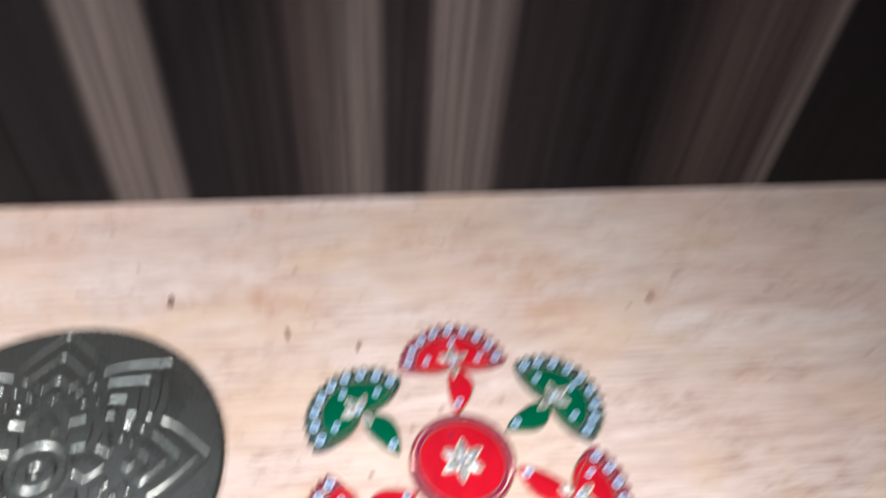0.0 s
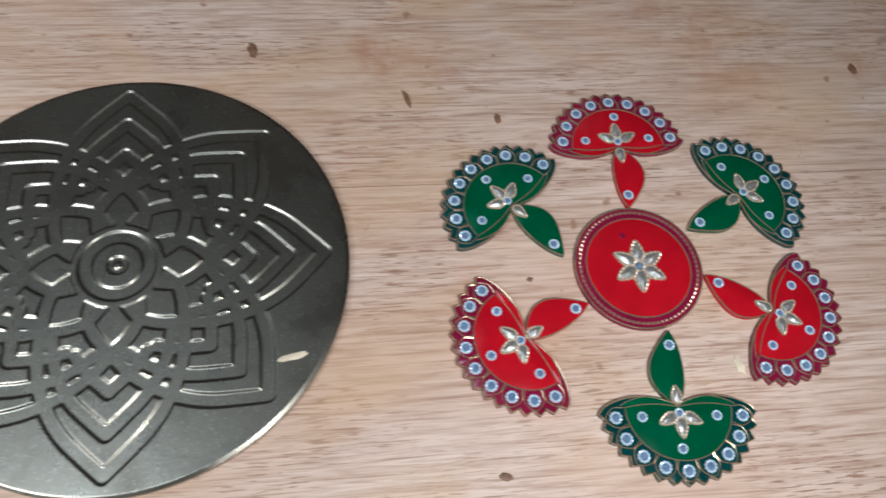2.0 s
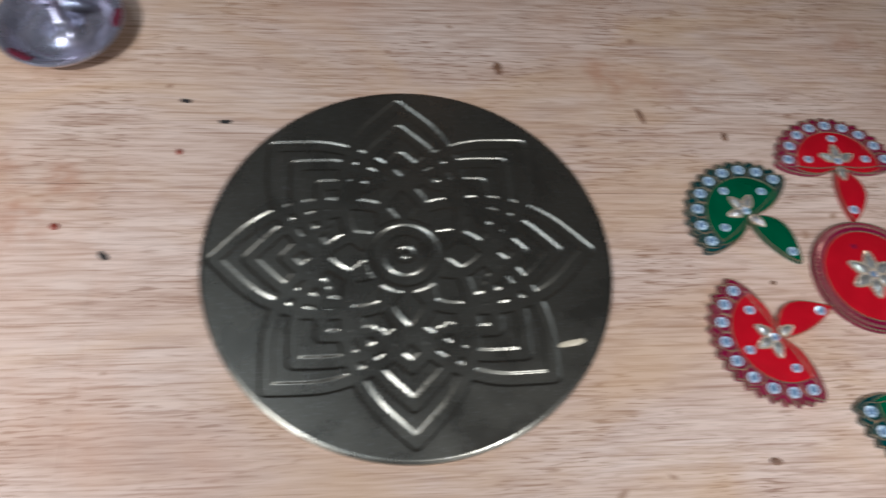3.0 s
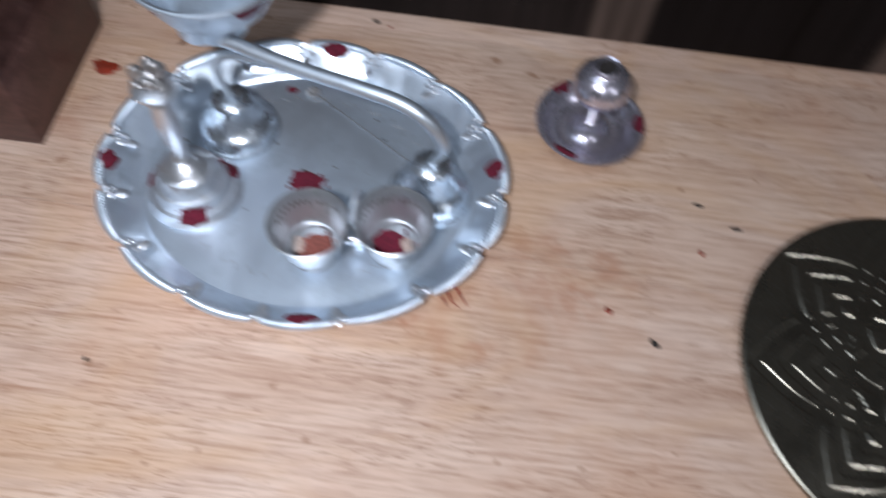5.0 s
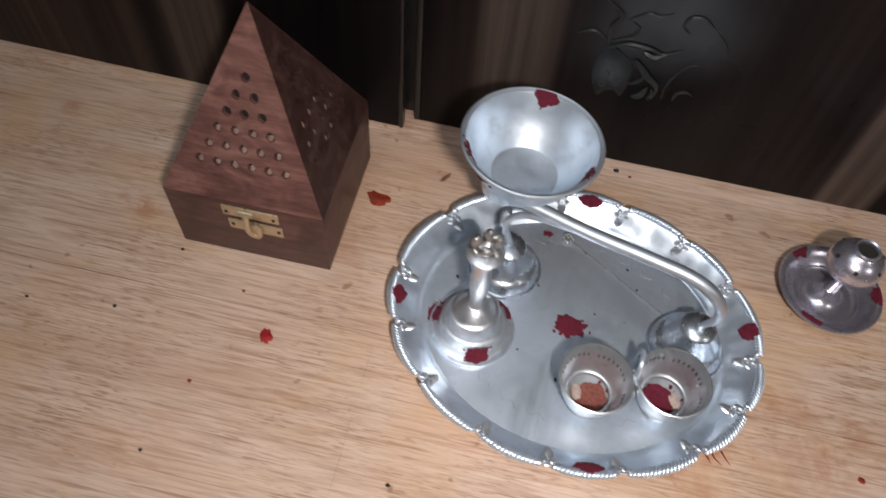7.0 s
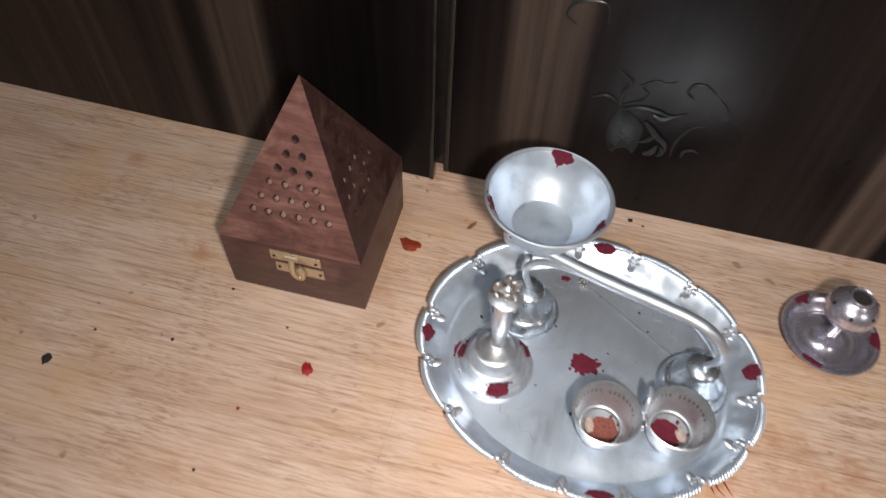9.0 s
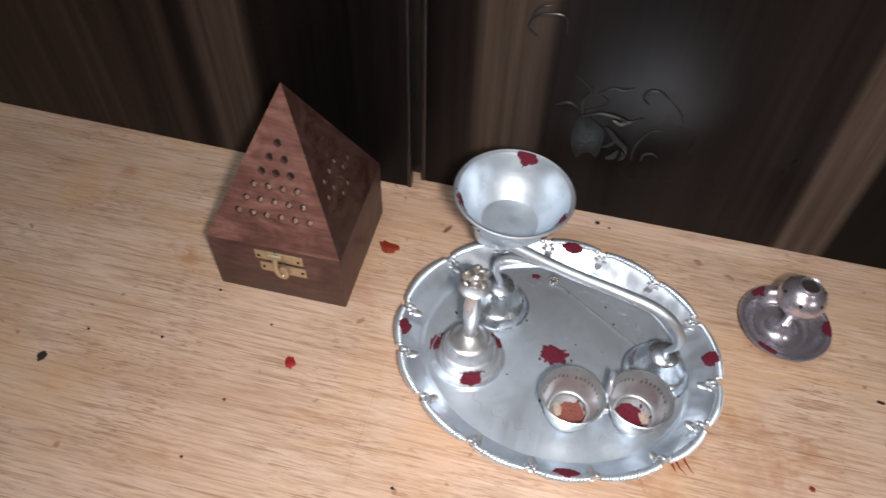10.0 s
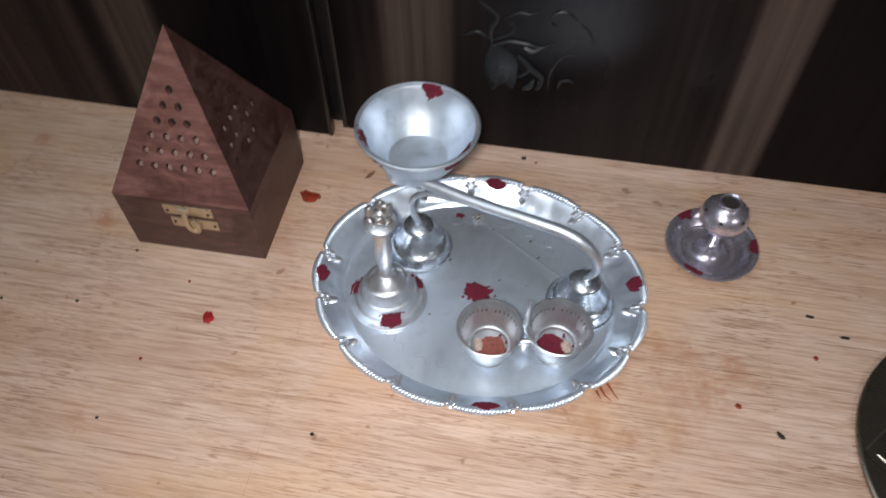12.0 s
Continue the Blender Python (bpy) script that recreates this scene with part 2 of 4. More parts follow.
GREEN_DARK = plain("bottle_green_acrylic", (0.003, 0.040, 0.038), 0.12, vary=0.2, bump=0.08, Coat_Weight=0.6)
CRYSTAL = plain("rhinestone_crystal", (0.26, 0.38, 0.56), 0.08, 0.5, scale=900, vary=0.35, bump=0.0)
PEARL = plain("silver_bead", (0.66, 0.78, 0.92), 0.2, 0.3, scale=900, vary=0.2, bump=0.0)
TEARDROP = plain("cut_stone", (0.43, 0.41, 0.37), 0.16, 0.65, scale=1500, vary=0.5, bump=0.3)
SMUDGE = plain("brown_smudge", (0.20, 0.10, 0.055), 0.6, scale=300, vary=0.4)
BURNISHED = metal("burnished_white_metal", (0.62, 0.68, 0.75), 0.27, (0.26, 0.28, 0.30), 0.7, 120, 0.92)
FIGURED = metal("tarnished_white_metal", (0.42, 0.42, 0.43), 0.45, (0.14, 0.12, 0.10), 0.85, 260, 0.9)
ROSE_BEAD = metal("rose_gold_bead", (0.62, 0.30, 0.24), 0.22, (0.4, 0.1, 0.08), 0.4, 300, 0.7)
RESIDUE = plain("pale_dried_residue", (0.40, 0.31, 0.27), 0.7, scale=500, vary=0.25)
CHASING = metal("tarnished_chasing", (0.20, 0.19, 0.18), 0.5)
# the third is the darkest tone, for the lid's left and right faces
ROSEWOOD, ROSEWOOD_DARK, ROSEWOOD_SIDE = rosewood("rosewood", 1.12), rosewood("dark_rosewood", 0.6), rosewood("side_face_rosewood", 0.36)
# near-black that paints the shade of the lid's hollow
INSIDE = plain("dark_hollow_core", (0.012, 0.008, 0.007), 0.8)
CHIP_GLINT = plain("pale_chip_and_glint", (0.30, 0.20, 0.17), 0.3)
KUMKUM = plain("vermilion_powder", (0.115, 0.004, 0.019), 0.9, scale=500, vary=0.4, bump=0.8)
SANDAL = plain("sandal_paste", (0.20, 0.06, 0.045), 0.9, scale=500, vary=0.4, bump=0.8)
# also the near-black that paints the shade in the stand's holes
SOOT_BLACK = plain("soot", (0.02, 0.016, 0.014), 0.8, scale=400)
PETAL_DRY = plain("dried_petal", (0.24, 0.03, 0.012), 0.5, scale=200, vary=0.5)
PETAL_RED = plain("red_petal", (0.30, 0.012, 0.014), 0.45, scale=200, vary=0.4)
WAX = plain("pale_wax", (0.72, 0.6, 0.42), 0.45)
PLASTER = plain("plaster", (0.62, 0.60, 0.57), 0.8, scale=6, vary=0.06)
FLOOR_MAT = plain("stone_floor", (0.35, 0.32, 0.29), 0.4, scale=8, vary=0.1)


# ---- mesh helpers ----
def link_mesh(name, bm, material, smooth=True):
    bmesh.ops.recalc_face_normals(bm, faces=bm.faces)
    me = bpy.data.meshes.new(name)
    bm.to_mesh(me)
    bm.free()
    for mat in (material if isinstance(material, (list, tuple)) else (material,)):
        me.materials.append(mat)
    if smooth:
        me.shade_smooth()
        me.set_sharp_from_angle(angle=radians(38))
    return new(name, me)


def part(name, bm, material, parent, label="", smooth=True):
    ob = link_mesh(name, bm, material, smooth)
    ob.parent = parent
    return tagged(ob, label)


def empty(name, m=None):
    ob = new(name)
    ob.empty_display_size = 0.01
    if m is not None:
        ob.matrix_world = m
    return ob


def box(bm, x0, x1, y0, y1, z0, z1, bevel=0.0):
    r = bmesh.ops.create_cube(bm, size=1, matrix=Matrix.Translation(((x0 + x1) / 2, (y0 + y1) / 2, (z0 + z1) / 2)) @ Matrix.Diagonal((x1 - x0, y1 - y0, z1 - z0, 1)))
    if bevel:
        edges = {e for v in r["verts"] for e in v.link_edges}
        bmesh.ops.bevel(bm, geom=list(edges), offset=bevel, segments=2, profile=0.6, affect="EDGES")
    return bm


def solid(x0, x1, y0, y1, z0, z1, bevel=0.0):
    return box(bmesh.new(), x0, x1, y0, y1, z0, z1, bevel)


def grid_faces(bm, rows, wrap=True):
    """Faces between rows of vertices of equal length."""
    n = len(rows[0])
    for a, b in zip(rows, rows[1:]):
        for i in range(n if wrap else n - 1):
            j = (i + 1) % n
            bm.faces.new((a[i], a[j], b[j], b[i]))


def lathe(profile, n=48, at=(0, 0, 0), bm=None):
    """A body of revolution from (radius, height) pairs; radius 0 closes an end."""
    bm = bm or bmesh.new()
    rows, poles = [], {}
    for i, (r, z) in enumerate(profile):
        if r <= 1e-6:
            poles[i] = bm.verts.new((at[0], at[1], at[2] + z))
        else:
            rows.append((i, [bm.verts.new((at[0] + r * math.cos(2 * math.pi * k / n), at[1] + r * math.sin(2 * math.pi * k / n), at[2] + z)) for k in range(n)]))
    for (i, a), (j, b) in zip(rows, rows[1:]):
        if j == i + 1:
            grid_faces(bm, [a, b])
    for i, p in poles.items():
        for j, r in rows:
            if abs(i - j) == 1:
                for k in range(n):
                    bm.faces.new((r[k], r[(k + 1) % n], p))
    return bm


def smooth_path(points, steps=8):
    """A Catmull-Rom curve through the points."""
    p = [Vector(q) for q in points]
    p = [2 * p[0] - p[1]] + p + [2 * p[-1] - p[-2]]
    out = []
    for i in range(1, len(p) - 2):
        for s in range(steps):
            t = s / steps
            a, b, c, d = p[i - 1:i + 3]
            out.append(0.5 * (2 * b + (c - a) * t + (2 * a - 5 * b + 4 * c - d) * t * t + (3 * b - a - 3 * c + d) * t ** 3))
    return out + [p[-2]]


def tube(points, radius, n=12, closed=False, bm=None, flat=1.0):
    """A tube along points; radius is a number or a function of 0..1."""
    bm = bm or bmesh.new()
    pts = [Vector(p) for p in points]
    rows, normal = [], None
    m = len(pts)
    for i, p in enumerate(pts):
        a, b = (pts[(i - 1) % m], pts[(i + 1) % m]) if closed else (pts[max(i - 1, 0)], pts[min(i + 1, m - 1)])
        t = (b - a).normalized()
        if normal is None:
            normal = Vector((0, 0, 1)) if abs(t.z) < 0.9 else Vector((1, 0, 0))
        normal = (normal - t * normal.dot(t)).normalized()
        side = t.cross(normal)
        r = radius(i / (m - 1)) if callable(radius) else radius
        rows.append([bm.verts.new(p + r * (math.cos(q) * side + flat * math.sin(q) * normal)) for q in (2 * math.pi * k / n for k in range(n))])
    grid_faces(bm, rows + ([rows[0]] if closed else []))
    if not closed:
        bm.faces.new(rows[0])
        bm.faces.new(rows[-1])
    return bm


def slab(outline, z0, z1, round_by=0.0, dome=0.0, bm=None):
    """A flat piece with a rounded top edge from an outline that a fan from its centre can fill."""
    bm = bm or bmesh.new()
    c = sum((Vector(p) for p in outline), Vector((0, 0))) / len(outline)

    def ring(shrink, z):
        out = []
        for p in outline:
            d = Vector(p) - c
            out.append(bm.verts.new((*(c + d * max(0.0, 1 - shrink / max(d.length, 1e-6))), z)))
        return out
    rows = [ring(0, z0), ring(0, z1 - round_by)]
    if round_by:
        rows += [ring(round_by * 0.3, z1 - round_by * 0.3), ring(round_by, z1)]
    grid_faces(bm, rows)
    top, bottom = bm.verts.new((*c, z1 + dome)), bm.verts.new((*c, z0))
    n = len(outline)
    for i in range(n):
        bm.faces.new((rows[-1][i], rows[-1][(i + 1) % n], top))
        bm.faces.new((rows[0][(i + 1) % n], rows[0][i], bottom))
    return bm


def blob_outline(rx, ry, seed, rough=0.25, n=40):
    """A ragged round outline."""
    out = []
    for k in range(n):
        a = 2 * math.pi * k / n
        f = 1 + rough * (noise.noise((1.6 * math.cos(a) + seed * 7.1, 1.6 * math.sin(a), seed)) + 0.8 * noise.noise((5 * math.cos(a), 5 * math.sin(a) + seed * 3.3, 2.0)) )
        out.append((rx * f * math.cos(a), ry * f * math.sin(a)))
    return out


def smear(place, rx, ry, seed, turn=0.0, lift=0.0003, rough=0.35, extra=5):
    """A thin ragged layer of powder on a surface: place(u, v) gives a point and its normal for plane offsets u, v."""
    bm = bmesh.new()
    rng = random.Random(seed)
    shapes = [(0, 0, blob_outline(rx, ry, seed, rough))]
    for _ in range(extra):
        a, q = rng.uniform(0, 6.28), rng.uniform(1.05, 1.4)
        shapes.append((rx * q * math.cos(a), ry * q * math.sin(a), blob_outline(rx * rng.uniform(0.05, 0.13), rx * rng.uniform(0.05, 0.13), rng.random() * 9, 0.3, 8)))
    ct, st = math.cos(turn), math.sin(turn)
    for cx, cy, outline in shapes:
        rows = []
        for s, h in ((1.0, 0.0), (0.93, 1.0), (0.6, 1.2), (0.25, 1.3)):
            row = []
            for u, v in outline:
                x, y = cx + u * s, cy + v * s
                p, nrm = place(x * ct - y * st, x * st + y * ct)
                row.append(bm.verts.new(Vector(p) + Vector(nrm) * (lift * h)))
            rows.append(row)
        grid_faces(bm, rows)
        bm.faces.new(rows[-1])
    return bm


def on_plane(x, y, z):
    return lambda u, v: ((x + u, y + v, z), (0, 0, 1))


def bead(bm, at, r, squash=1.0, n=8, m=5, turn=0.0, long=1.0):
    """A small ellipsoid."""
    mat = Matrix.Translation(at) @ Matrix.Rotation(turn, 4, "Z") @ Matrix.Diagonal((r * long, r, r * squash, 1))
    bmesh.ops.create_uvsphere(bm, u_segments=n, v_segments=m, radius=1, matrix=mat)
    return bm


# ---- the room: floor, walls, ceiling ----
def plain_wall(name, *b, material=PLASTER, label="plain pale plaster wall of the room"):
    tagged(link_mesh(name, solid(*b), material, False), label, name.split("_")[0], kind="structure")


plain_wall("floor", -2.2, 1.6, -1.8, 0.62, -0.80, -0.75, material=FLOOR_MAT, label="plain grey stone floor")
plain_wall("ceiling", -2.2, 1.6, -1.8, 0.62, 2.0, 2.05, label="plain pale plaster ceiling")
plain_wall("wall_north", -2.2, 1.6, 0.56, 0.62, -0.75, 2.0)
plain_wall("wall_south", -2.2, 1.6, -1.86, -1.8, -0.75, 2.0)
plain_wall("wall_west", -2.26, -2.2, -1.8, 0.62, -0.75, 2.0)
plain_wall("wall_east", 1.6, 1.66, -1.8, 0.62, -0.75, 2.0)

# ---- sliding panels behind the table top ----
left_panel = empty("door_1", pose(-0.645, 0.5, 0, 0, 0, -1.3) @ pose(0.645, -0.5, 0))
tagged(left_panel, "dark brown striped glossy laminate sliding door panel", "door", kind="structure")
part("panel", solid(-2.1, -0.6475, 0.4985, 0.5045, 0.0006, 1.9, 0.0006), LAMINATE, left_panel)
part("edge_strip", solid(-0.6474, -0.6445, 0.4975, 0.5045, 0.0006, 1.9, 0.0008), DARK_EDGE_AND_GAP, left_panel, "thin black edge strip")
right_panel = empty("door_2", pose(-0.64, 0.5, 0, 0, 0, -0.5) @ pose(0.64, -0.4985, 0))
tagged(right_panel, "dark brown striped glossy laminate door with etched floral scroll", "door", kind="structure")
part("panel", solid(-0.6355, 1.5, 0.5065, 0.5125, 0.0006, 1.9, 0.0006), LAMINATE, right_panel)
part("edge_strip", solid(-0.6395, -0.6356, 0.5062, 0.5125, 0.0006, 1.9, 0.0008), DARK_EDGE_AND_GAP, right_panel, "thin black edge strip")
# near-black strip added behind the gap to paint in its shade
part("gap_shade", solid(-0.66, -0.62, 0.5135, 0.5155, 0.0006, 1.9), DARK_EDGE_AND_GAP, right_panel, "added dark strip painting the shade of the gap")


def scroll(points, width, y=0.5063):
    """An etched tapering stroke on the door's face; points are (x, z)."""
    pts = smooth_path([(x, y, z) for x, z in points], 7)
    return tube(pts, lambda t: width * (0.25 + math.sin(math.pi * min(1, 0.1 + 0.9 * t))), 6)


def etched(name, outline, lift):
    """A thin frosted shape on the door's face; outline in (x, z)."""
    bm = slab(outline, 0.0, lift, lift * 0.3)
    bm.transform(Matrix.Translation((0, 0.5064, 0)) @ Matrix.Rotation(math.pi / 2, 4, "X"))
    return part(name, bm, FROSTED, right_panel, "pale frosted flower bud")


bud = [(p.x, p.y) for p in smooth_path([(-0.5295, 0.0937, 0), (-0.5215, 0.0890, 0), (-0.5131, 0.0813, 0), (-0.5120, 0.0690, 0), (-0.5138, 0.0569, 0), (-0.5185, 0.0600, 0), (-0.5235, 0.0585, 0), (-0.5281, 0.0543, 0), (-0.5330, 0.0668, 0), (-0.5335, 0.0800, 0), (-0.5295, 0.0937, 0)], 5)][:-1]
etched("etched_bud", bud, 0.0003)
for x, z, r in ((-0.5260, 0.0640, 0.0042), (-0.5185, 0.0665, 0.0045), (-0.5230, 0.0735, 0.0036)):
    curl = [(x + r * (1 - 0.12 * k / 2) * math.cos(k * 0.7) * 0.9, z + r * (1 - 0.12 * k / 2) * math.sin(k * 0.7)) for k in range(12)]
    part("etched_scroll", scroll(curl, 0.0004), ETCHED, right_panel, "pale etched floral scroll")
for pts, w in (([(-0.5123, 0.0850), (-0.5070, 0.0800), (-0.5025, 0.0750), (-0.4962, 0.0695), (-0.4950, 0.0620)], 0.0018), ([(-0.5030, 0.0760), (-0.5075, 0.0700), (-0.5125, 0.0668)], 0.0011),
               ([(-0.5074, 0.0580), (-0.5030, 0.0610), (-0.5005, 0.0670)], 0.0019), ([(-0.4985, 0.0580), (-0.4965, 0.0620), (-0.4980, 0.0660)], 0.0013),
               ([(-0.5290, 0.0905), (-0.5186, 0.0952), (-0.5064, 0.0945), (-0.4985, 0.0925), (-0.4900, 0.0975)], 0.0012), ([(-0.5090, 0.0915), (-0.5030, 0.0895), (-0.4960, 0.0935)], 0.0016),
               ([(-0.4905, 0.0600), (-0.4908, 0.0700), (-0.4880, 0.0800), (-0.4831, 0.0878), (-0.4760, 0.0900)], 0.0006), ([(-0.4842, 0.0610), (-0.4830, 0.0670), (-0.4780, 0.0690), (-0.4740, 0.0665)], 0.0008),
               ([(-0.4900, 0.1090), (-0.4940, 0.1130), (-0.4920, 0.1190), (-0.4850, 0.1200), (-0.4780, 0.1150)], 0.0008), ([(-0.4660, 0.0980), (-0.4690, 0.1060), (-0.4760, 0.1134)], 0.0006),
               ([(-0.5295, 0.0930), (-0.5305, 0.1030), (-0.5270, 0.1130), (-0.5383, 0.1222)], 0.0012), ([(-0.5290, 0.0950), (-0.5238, 0.0975), (-0.5176, 0.1014), (-0.5160, 0.1070), (-0.5200, 0.1100)], 0.0007),
               ([(-0.5479, 0.0965), (-0.5390, 0.1000), (-0.5300, 0.0950)], 0.0009), ([(-0.5224, 0.1113), (-0.5140, 0.1170), (-0.5071, 0.1165), (-0.5010, 0.1200)], 0.0006),
               ([(-0.5657, 0.1456), (-0.5717, 0.1507), (-0.5694, 0.1583), (-0.5615, 0.1621), (-0.5511, 0.1616), (-0.5482, 0.1500)], 0.0008), ([(-0.5707, 0.1600), (-0.5662, 0.1659), (-0.5600, 0.1680)], 0.0007)):
    part("etched_scroll", scroll(pts, w), ETCHED, right_panel, "pale etched floral scroll")

# ---- table top: glued staves with the grain along the wall ----
table = empty("table_top", pose(0, 0, 0))
tagged(table, "pale tan rubberwood table top of glued staves", "table top", kind="structure")
part("core_board", solid(-2.1, 1.5, -0.45, 0.4975, -0.036, -0.0085), WOOD, table)
for x in (-2.1, 1.46):
    part("end_panel", solid(x, x + 0.04, -0.45, 0.4975, -0.75, -0.0362, 0.001), WOOD, table)
part("back_lip", solid(-2.1, 1.5, 0.4922, 0.53, -0.008, 0.0, 0.0003), WOOD, table)
rng = random.Random(4)
edges_y = [-0.45, -0.33, -0.21, -0.10, 0.015, 0.125]
pieces = []
for y0, y1 in zip(edges_y, edges_y[1:]):
    cuts = [-2.1] + sorted(-2.0 + 0.42 * i + rng.uniform(-0.12, 0.12) for i in range(1, 8)) + [1.5]
    pieces += [(x0, x1, y0, y1) for x0, x1 in zip(cuts, cuts[1:])]
for y0, y1, cuts in ((0.125, 0.347, (-2.1, -1.62, -1.13, -0.622, -0.34)), (0.347, 0.4918, (-2.1, -1.45, -1.02, -0.34)), (0.125, 0.343, (-0.34, 0.42, 0.95, 1.5)), (0.343, 0.4918, (-0.34, 0.092, 0.61, 1.1, 1.5))):
    pieces += [(x0, x1, y0, y1) for x0, x1 in zip(cuts, cuts[1:])]
for x0, x1, y0, y1 in pieces:
    part("stave", solid(x0 + 0.00003, x1 - 0.00003, y0 + 0.00006, y1 - (0.00035 if y1 in (0.343, 0.347) else 0.00006), -0.008, 0.0, 0.0001), WOOD, table, smooth=False)

# ---- round embossed disc ----
def petal_lines(kind):
    """A half outline of a pointed petal about the x axis, in parts of the disc's radius."""
    big = [(0.912, 0.0), (0.833, 0.083), (0.745, 0.168), (0.647, 0.232), (0.53, 0.277), (0.407, 0.298), (0.275, 0.291), (0.16, 0.25)]
    shapes = {1: big[:7], 2: [(r * 0.82, w * 0.82) for r, w in big[:6]], 3: [(r * 0.63, w * 0.63) for r, w in big[:4]], 4: [(0.41, 0.0), (0.34, 0.065), (0.26, 0.105), (0.18, 0.10)]}
    return [(p.x, p.y) for p in smooth_path([(r, w, 0) for r, w in shapes[kind]], 5)]


def disc_height(xy, radius):
    """Depth of the pressed channels at points given in parts of the radius."""
    segs = []
    for k in range(8):
        a = math.pi / 4 * k + 0.025
        ca, sa = math.cos(a), math.sin(a)
        for sc in (1, 2, 3, 4):
            line = petal_lines(sc)
            for sign in (1, -1):
                q = [(x * ca - sign * y * sa, x * sa + sign * y * ca) for x, y in line]
                segs += list(zip(q, q[1:]))
    xy = xy - np.array((-0.025, 0.0))
    best = np.full(len(xy), 9.0)
    r = np.hypot(xy[:, 0], xy[:, 1])
    for (ax, ay), (bx, by) in segs:
        d = np.array((bx - ax, by - ay))
        t = np.clip(((xy[:, 0] - ax) * d[0] + (xy[:, 1] - ay) * d[1]) / (d @ d), 0, 1)
        best = np.minimum(best, np.hypot(xy[:, 0] - ax - t * d[0], xy[:, 1] - ay - t * d[1]))
    best = np.where(r < 0.2, 9.0, best)
    for ring in (0.138, 0.030):
        best = np.minimum(best, np.abs(r - ring) * (2.2 if ring < 0.1 else 1.0))
    return -0.00058 * np.clip((0.0335 - best) / 0.0075, 0, 1)


def embossed_disc(x, y, radius):
    n = 420
    g = np.linspace(-1, 1, n)
    # a square grid pressed into a circle, so that the rim is smooth
    gx, gy = np.meshgrid(g, g)
    px, py = gx * np.sqrt(1 - gy ** 2 / 2), gy * np.sqrt(1 - gx ** 2 / 2)
    pts = np.stack([px.ravel(), py.ravel()], 1)
    r = np.hypot(pts[:, 0], pts[:, 1])
    z = 0.0032 + disc_height(pts, radius) - 0.0006 * np.clip((r - 0.985) / 0.015, 0, 1)
    verts = [(a * radius, b * radius, c) for (a, b), c in zip(pts, z)]
    faces = [(j * n + i, j * n + i + 1, (j + 1) * n + i + 1, (j + 1) * n + i) for j in range(n - 1) for i in range(n - 1)]
    border = [i for i in range(n)] + [j * n + n - 1 for j in range(1, n)] + [(n - 1) * n + i for i in range(n - 2, -1, -1)] + [j * n for j in range(n - 2, 0, -1)]
    base = len(verts)
    verts += [(verts[i][0], verts[i][1], 0.0002) for i in border]
    m = len(border)
    faces += [(border[i], base + i, base + (i + 1) % m, border[(i + 1) % m]) for i in range(m)] + [tuple(base + i for i in range(m - 1, -1, -1))]
    me = bpy.data.meshes.new("plate")
    me.from_pydata(verts, [], faces)
    me.materials.append(DISC_METAL)
    me.shade_smooth()
    me.set_sharp_from_angle(angle=radians(60))
    thing = empty("rangoli_disc", pose(x, y, 0))
    tagged(thing, "round dark bronze plate pressed with overlapping petal pattern", "decorative plate")
    new("plate", me).parent = thing
    chip = slab(blob_outline(0.0062, 0.0013, 3, 0.2, 20), 0, 0.0006, 0.0002)
    ob = part("wax_fleck", chip, WAX, thing, "pale wax fleck")
    ob.location, ob.rotation_euler = (0.0655, -0.0415, 0.0031), (0, 0, 0.2)
    return thing


embossed_disc(-0.2095, 0.3095, 0.0885)

# ---- jewelled acrylic medallion and lamp-shaped pieces ----
def stud(parent, x, y, z, r, name="rhinestone", rim=True):
    """A round cut stone in a beaded ring."""
    bm = lathe([(r * 0.72, 0), (r * 0.72, r * 0.25), (r * 0.4, r * 0.55), (0, r * 0.55)], 8, (x, y, z))
    ob = part(name, bm, CRYSTAL, parent, smooth=False)
    if rim:
        ring = [(x + r * 0.86 * math.cos(a), y + r * 0.86 * math.sin(a), z + r * 0.12) for a in (2 * math.pi * k / 40 for k in range(40))]
        part("bead_ring", tube(ring, lambda t: r * (0.12 + 0.15 * abs(math.sin(t * 39 / 40 * 10 * math.pi))), 6, True), PEARL, ob)
    return ob


def teardrop(parent, x, y, z, length, turn, name="teardrop_stone"):
    """A pointed oval stone with a beaded gold edge; its blunt end at x, y."""
    def outline(f, n=20):
        pts = []
        for k in range(n):
            a = 2 * math.pi * k / n
            u = 0.5 - 0.5 * math.cos(a)
            pts.append((u * length, f * 0.30 * length * math.sin(a) * (1.3 - 0.8 * u)))
        ct, st = math.cos(turn), math.sin(turn)
        return [(x + u * ct - v * st, y + u * st + v * ct) for u, v in pts]
    ob = part(name, slab(outline(0.9), z, z + length * 0.12, length * 0.05, length * 0.10), TEARDROP, parent, smooth=False)
    rim = [(px, py, z + length * 0.06) for px, py in outline(1.0, 60)]
    part("beaded_edge", tube(rim, lambda t: length * (0.045 + 0.045 * abs(math.sin(t * 59 / 60 * 15 * math.pi))), 6, True), BEAD_GOLD, ob)
    return ob


